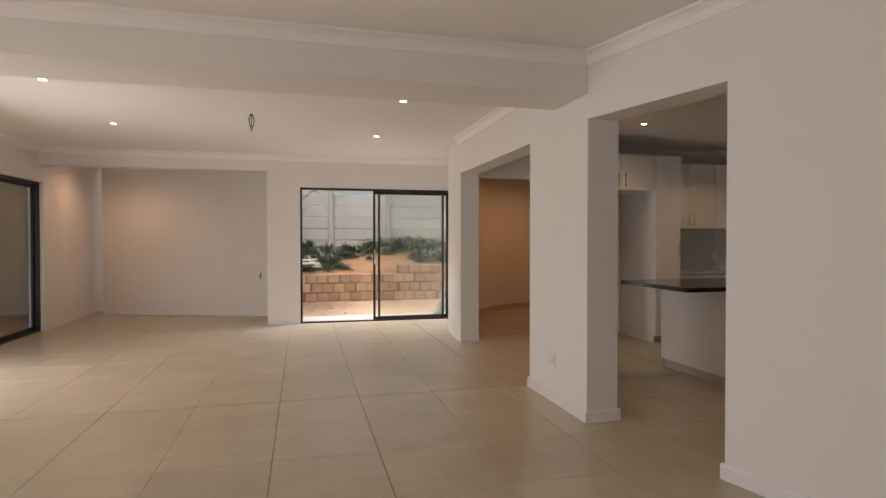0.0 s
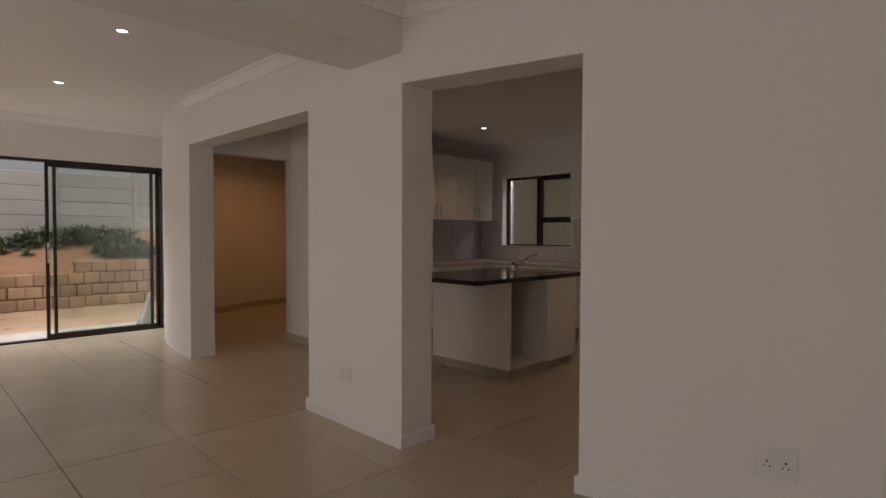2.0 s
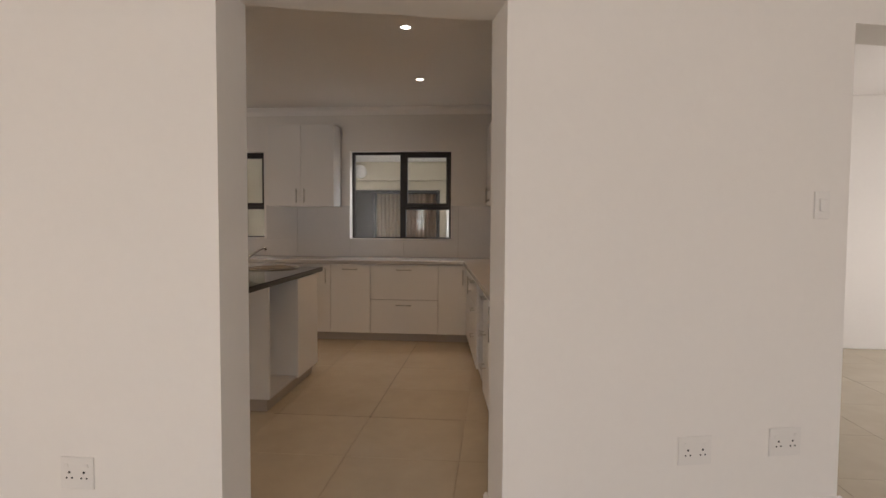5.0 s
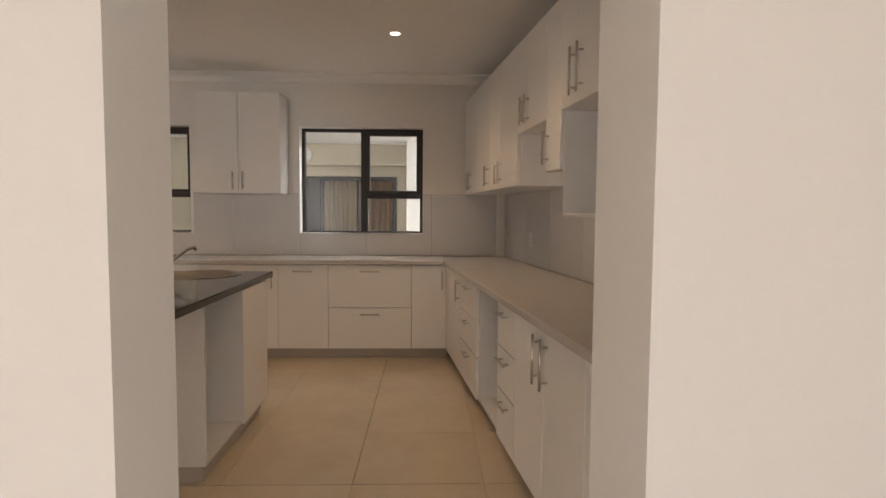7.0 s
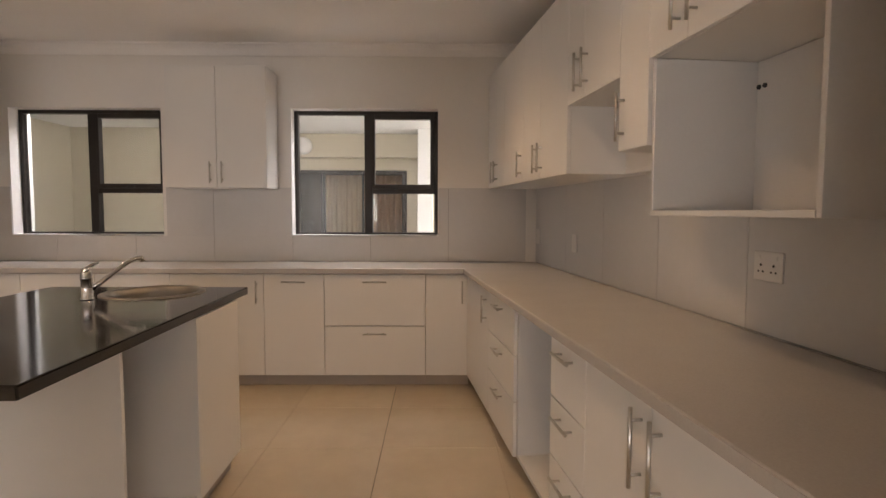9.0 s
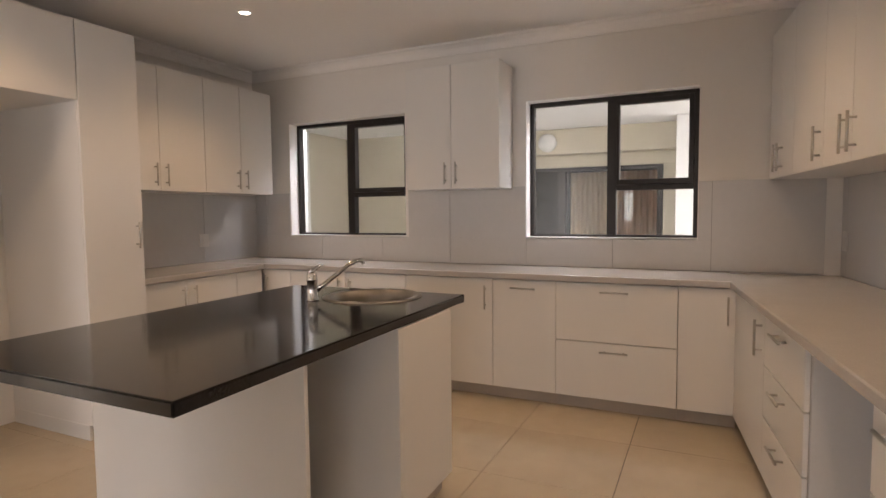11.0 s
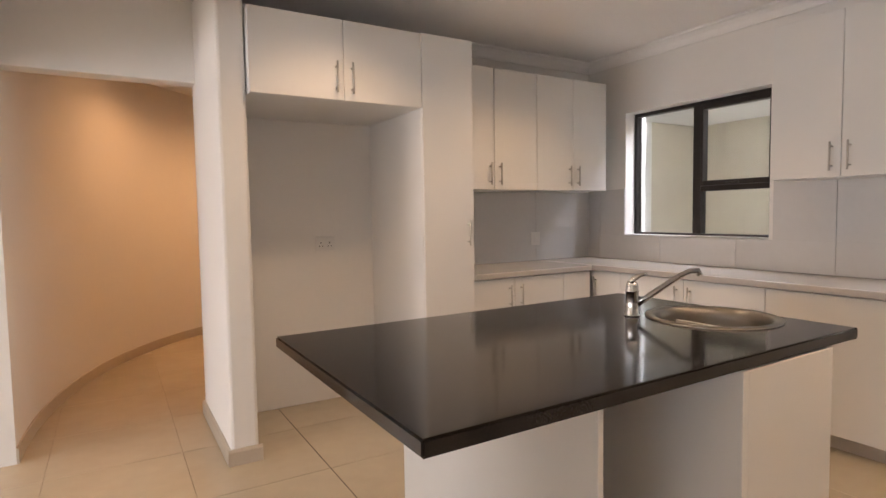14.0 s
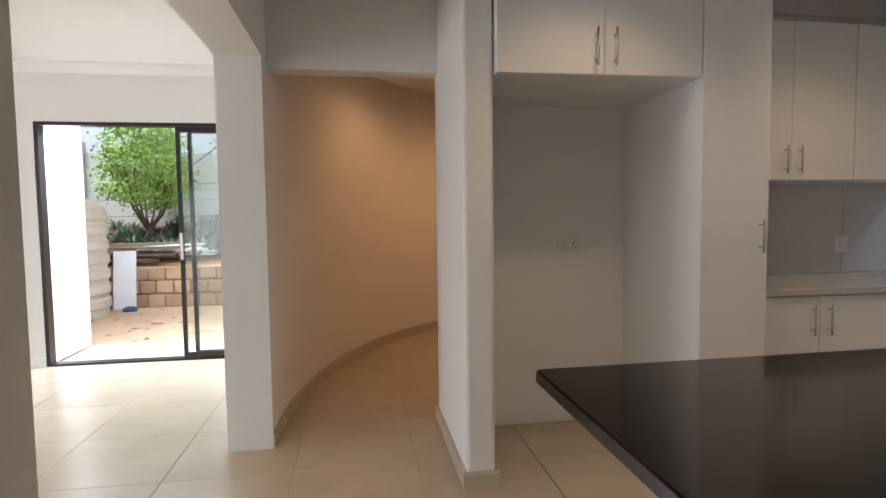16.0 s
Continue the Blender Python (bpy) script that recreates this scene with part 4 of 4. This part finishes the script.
tree(-0.62, 14.2, 0.80)
tank = thing("water_tank", pose(-1.12, 12.15, -0.045), "ribbed beige plastic rainwater tank", "water tank")
bm = bmesh.new()
prof = [(0.001, 0), (0.60, 0)]
for k in range(7):
    z = 0.1 + k * 0.2
    prof += [(0.60, z), (0.63, z + 0.03), (0.63, z + 0.13), (0.60, z + 0.16)]
prof += [(0.60, 1.5), (0.5, 1.58), (0.2, 1.66), (0.001, 1.66)]
lathe(bm, prof, 48)
part("shell", bm, TANKMAT, tank, smooth=False)
bm = bmesh.new()
box(bm, 0, 0.30, -0.01, 0.01, 0, 0.86, m=pose(-0.62, 12.62, -0.04, -10, 0, 8))
tagged(finish("white_board", bm, SHEET), "white sheet of board leaning on the block wall", "board")
rp = random.Random(3)
for k in range(14):
    bm = bmesh.new()
    L = rp.uniform(0.9, 1.5)
    box(bm, 0, L, -0.06, 0.06, 0, 0.035, bevel=0.004)
    o = finish("plank", bm, TIMBER)
    o.matrix_world = pose(-1.3 + rp.uniform(0, 0.25), 13.0 + rp.uniform(0, 0.45), 0.62 + 0.036 * (k // 2) + 0.02, rp.uniform(-3, 3), rp.uniform(-2, 2), rp.uniform(-6, 6))
    tagged(o, "weathered grey-brown plank on a stacked pile", "plank", "timber pile")
for k in range(5):
    bm = bmesh.new()
    tube(bm, [(0, 0, 0), (0.95, 0.02, 0.0)], 0.018, 10)
    o = finish("pipe", bm, PIPE, True)
    o.matrix_world = pose(-0.47 + rp.uniform(0, 0.2), 13.1 + 0.06 * k, 0.84 - 0.03 * k, 0, rp.uniform(-3, 8), rp.uniform(-10, 10))
    tagged(o, "loose white plastic pipe lying on the timber pile", "pipe", "loose pipes")
bm = bmesh.new()
bmesh.ops.create_icosphere(bm, subdivisions=3, radius=0.14)
for v in bm.verts:
    v.co.z = max(v.co.z * 0.55, -0.05) + 0.02 * noise.noise(v.co * 14)
    v.co.x *= 1.2
o = finish("bag", bm, BLUE, True)
o.matrix_world = pose(-0.35, 12.5, -0.02) @ Matrix.Scale(0.6, 4)
tagged(o, "crumpled dark blue bag on the sand", "bag")
bm = bmesh.new()
rings = []
for z, w in ((0.0, 0.13), (0.12, 0.11), (0.3, 0.075), (0.5, 0.04), (0.62, 0.018)):
    rings.append([bm.verts.new((w * (1 + 0.22 * math.sin(5 * a + z * 9)) * math.cos(a) + 0.2 * z, 0.7 * w * (1 + 0.22 * math.sin(5 * a)) * math.sin(a), z)) for a in [2 * math.pi * k / 30 for k in range(30)]])
for p, q in zip(rings, rings[1:]):
    for k in range(30):
        bm.faces.new((p[k], p[(k + 1) % 30], q[(k + 1) % 30], q[k]))
bm.faces.new(rings[0][::-1])
bm.faces.new(rings[-1])
o = finish("plastic_sheet", bm, PRECAST, True)
o.matrix_world = pose(2.53, 9.72, -0.012) @ Matrix.Scale(0.8, 4)
tagged(o, "gathered grey plastic sheet leaning outside the door", "sheet")
r5 = random.Random(8)
lm = []
for v in range(2):
    b = bmesh.new()
    for k in range(3):
        blade(b, (0.02 * k, 0, 0.01), (1, r5.uniform(-1, 1), 0.1), 0.08, 0.02, 0.01)
    me = bpy.data.meshes.new("dry_leaf")
    b.to_mesh(me)
    b.free()
    me.materials.append(BARK)
    lm.append(me)
for k in range(70):
    o = new("dry_leaf", lm[k % 2])
    o.matrix_world = pose(r5.uniform(-0.6, 3.0), r5.uniform(10.4, 12.7), -0.043, 0, 0, r5.uniform(0, 360)) @ Matrix.Scale(r5.uniform(0.4, 1.0), 4)
    tagged(o, "dry brown leaf on the sandy ground", "leaf", "fallen leaves")

# ---- tiles ----
TS, G = 0.635, 0.003


def tile_mesh(name, w, h, t, material):
    b = bmesh.new()
    box(b, 0, w, 0, h, -t, 0)
    top = [e for e in b.edges if all(abs(v.co.z) < 1e-6 for v in e.verts)]
    bmesh.ops.bevel(b, geom=top, offset=0.0012, segments=1, affect="EDGES")
    me = bpy.data.meshes.new(name)
    b.to_mesh(me)
    b.free()
    me.materials.append(material)
    return me


ftile = tile_mesh("tile", TS - G, TS - G, 0.008, TILE)
rest = bmesh.new()
for i in range(-6, 12):
    for j in range(-12, 11):
        x, y = 0.032 + i * TS + G / 2, 4.878 + j * TS + G / 2
        if x > 6.45 or x + TS < -3.4:
            continue
        if x > 0.0 and y > 9.28 and ((x + 0.3 - EX) / (EA + (0.35 if x < 3.3 else 0.8))) ** 2 + ((y + 0.3 - EY) / (EB + (0.35 if x < 3.3 else 0.8))) ** 2 > 1:
            continue
        if 0.0 < x < 2.7 and 9.2 < y < 9.6 or x < 0.0 and y + TS > 10.6 - 0.335 * (x + TS + 0.05):
            continue
        if y + TS > 9.3 and 0.0 < x < 2.7 and y < 9.2:
            b = bmesh.ops.create_cube(rest, size=1)["verts"]
            bmesh.ops.scale(rest, vec=(TS - G, 9.44 - y, 0.008), verts=b)
            bmesh.ops.translate(rest, vec=(x + (TS - G) / 2, (y + 9.44) / 2, -0.004), verts=b)
            continue
        if j >= -8 and x > -2.6:
            o = new("tile", ftile)
            o.parent = floor
            o.location = (x, y, 0)
        else:
            b = bmesh.ops.create_cube(rest, size=1)["verts"]
            bmesh.ops.scale(rest, vec=(TS - G, TS - G, 0.008), verts=b)
            bmesh.ops.translate(rest, vec=(x + (TS - G) / 2, y + (TS - G) / 2, -0.004), verts=b)
for x0, x1, y0, y1 in ((0.0305, 0.0335, 1.0, 9.0), (-3.3, 2.18, 4.8755, 4.879), (3.838, 3.8415, 5.31, 7.19), (2.45, 3.83, 4.8755, 4.878), (0.6655, 0.668, 2.0, 9.0), (1.936, 1.938, 6.0, 9.2), (3.84, 6.2, 3.606, 3.6085), (3.8385, 3.841, 3.0, 4.27)):
    slab("movement_joint", floor, JOINT, x0, x1, y0, y1, -0.004, 0.0006, bevel=0)
o = part("tiles", rest, TILE, floor)
tagged(o, kind="stuff")

splash = tagged(thing("splashback", pose(6.73, 0, 0), "grey glazed splashback tiles with thin dark joints", "splashback"), kind="structure")
slab("grout_bed", splash, GROUT2, -0.004, 0.0, 2.60, 3.29, 0.883, 1.487, bevel=0)
slab("grout_bed", splash, GROUT2, -0.004, 0.0, 3.29, 7.195, 0.883, 1.092, bevel=0)
slab("grout_bed", splash, GROUT2, -0.004, 0.0, 4.50, 5.50, 1.092, 1.487, bevel=0)
slab("grout_bed", splash, GROUT2, -0.004, 0.0, 6.78, 7.195, 1.092, 1.487, bevel=0)
ys = [2.575 + 0.64 * k for k in range(8)]
for a in ys:
    b = min(a + 0.636, 7.19)
    spans = [(a, b, 0.888, 1.094)]
    for u0, u1 in ((2.4, 3.295), (4.50, 5.515), (6.775, 7.3)):
        p, q = max(a, u0), min(b, u1)
        if q - p > 0.02:
            if p == a and q == b:
                spans = [(a, b, 0.888, 1.49)]
            else:
                spans.append((p, q, 1.0945, 1.49))
    for p, q, z0, z1 in spans:
        slab("tile", splash, SPLASH, -0.009, -0.003, p, q, z0, z1, bevel=0)
s2 = tagged(thing("splashback", M_RUN, "grey glazed splashback tiles behind the south worktop", "splashback"), kind="structure")
slab("grout_bed", s2, GROUT2, -4.0, -0.03, 0.0, 0.004, 0.883, 1.487, bevel=0)
for k in range(7):
    x1 = -0.125 - 0.64 * (k - 1)
    x0 = x1 - 0.636
    slab("tile", s2, SPLASH, max(x0, -4.0), min(x1, -0.035), 0.003, 0.009, 0.888, 1.49, bevel=0)
s3 = tagged(thing("splashback", pose(0, 7.2, 0), "grey glazed splashback tiles beside the tall cupboard", "splashback"), kind="structure")
slab("grout_bed", s3, GROUT2, 4.925, 6.72, -0.004, 0, 0.883, 1.473, bevel=0)
for x0, x1 in ((4.927, 5.45), (5.454, 6.09), (6.094, 6.72)):
    slab("tile", s3, SPLASH, x0, x1, -0.009, -0.003, 0.888, 1.473, bevel=0)
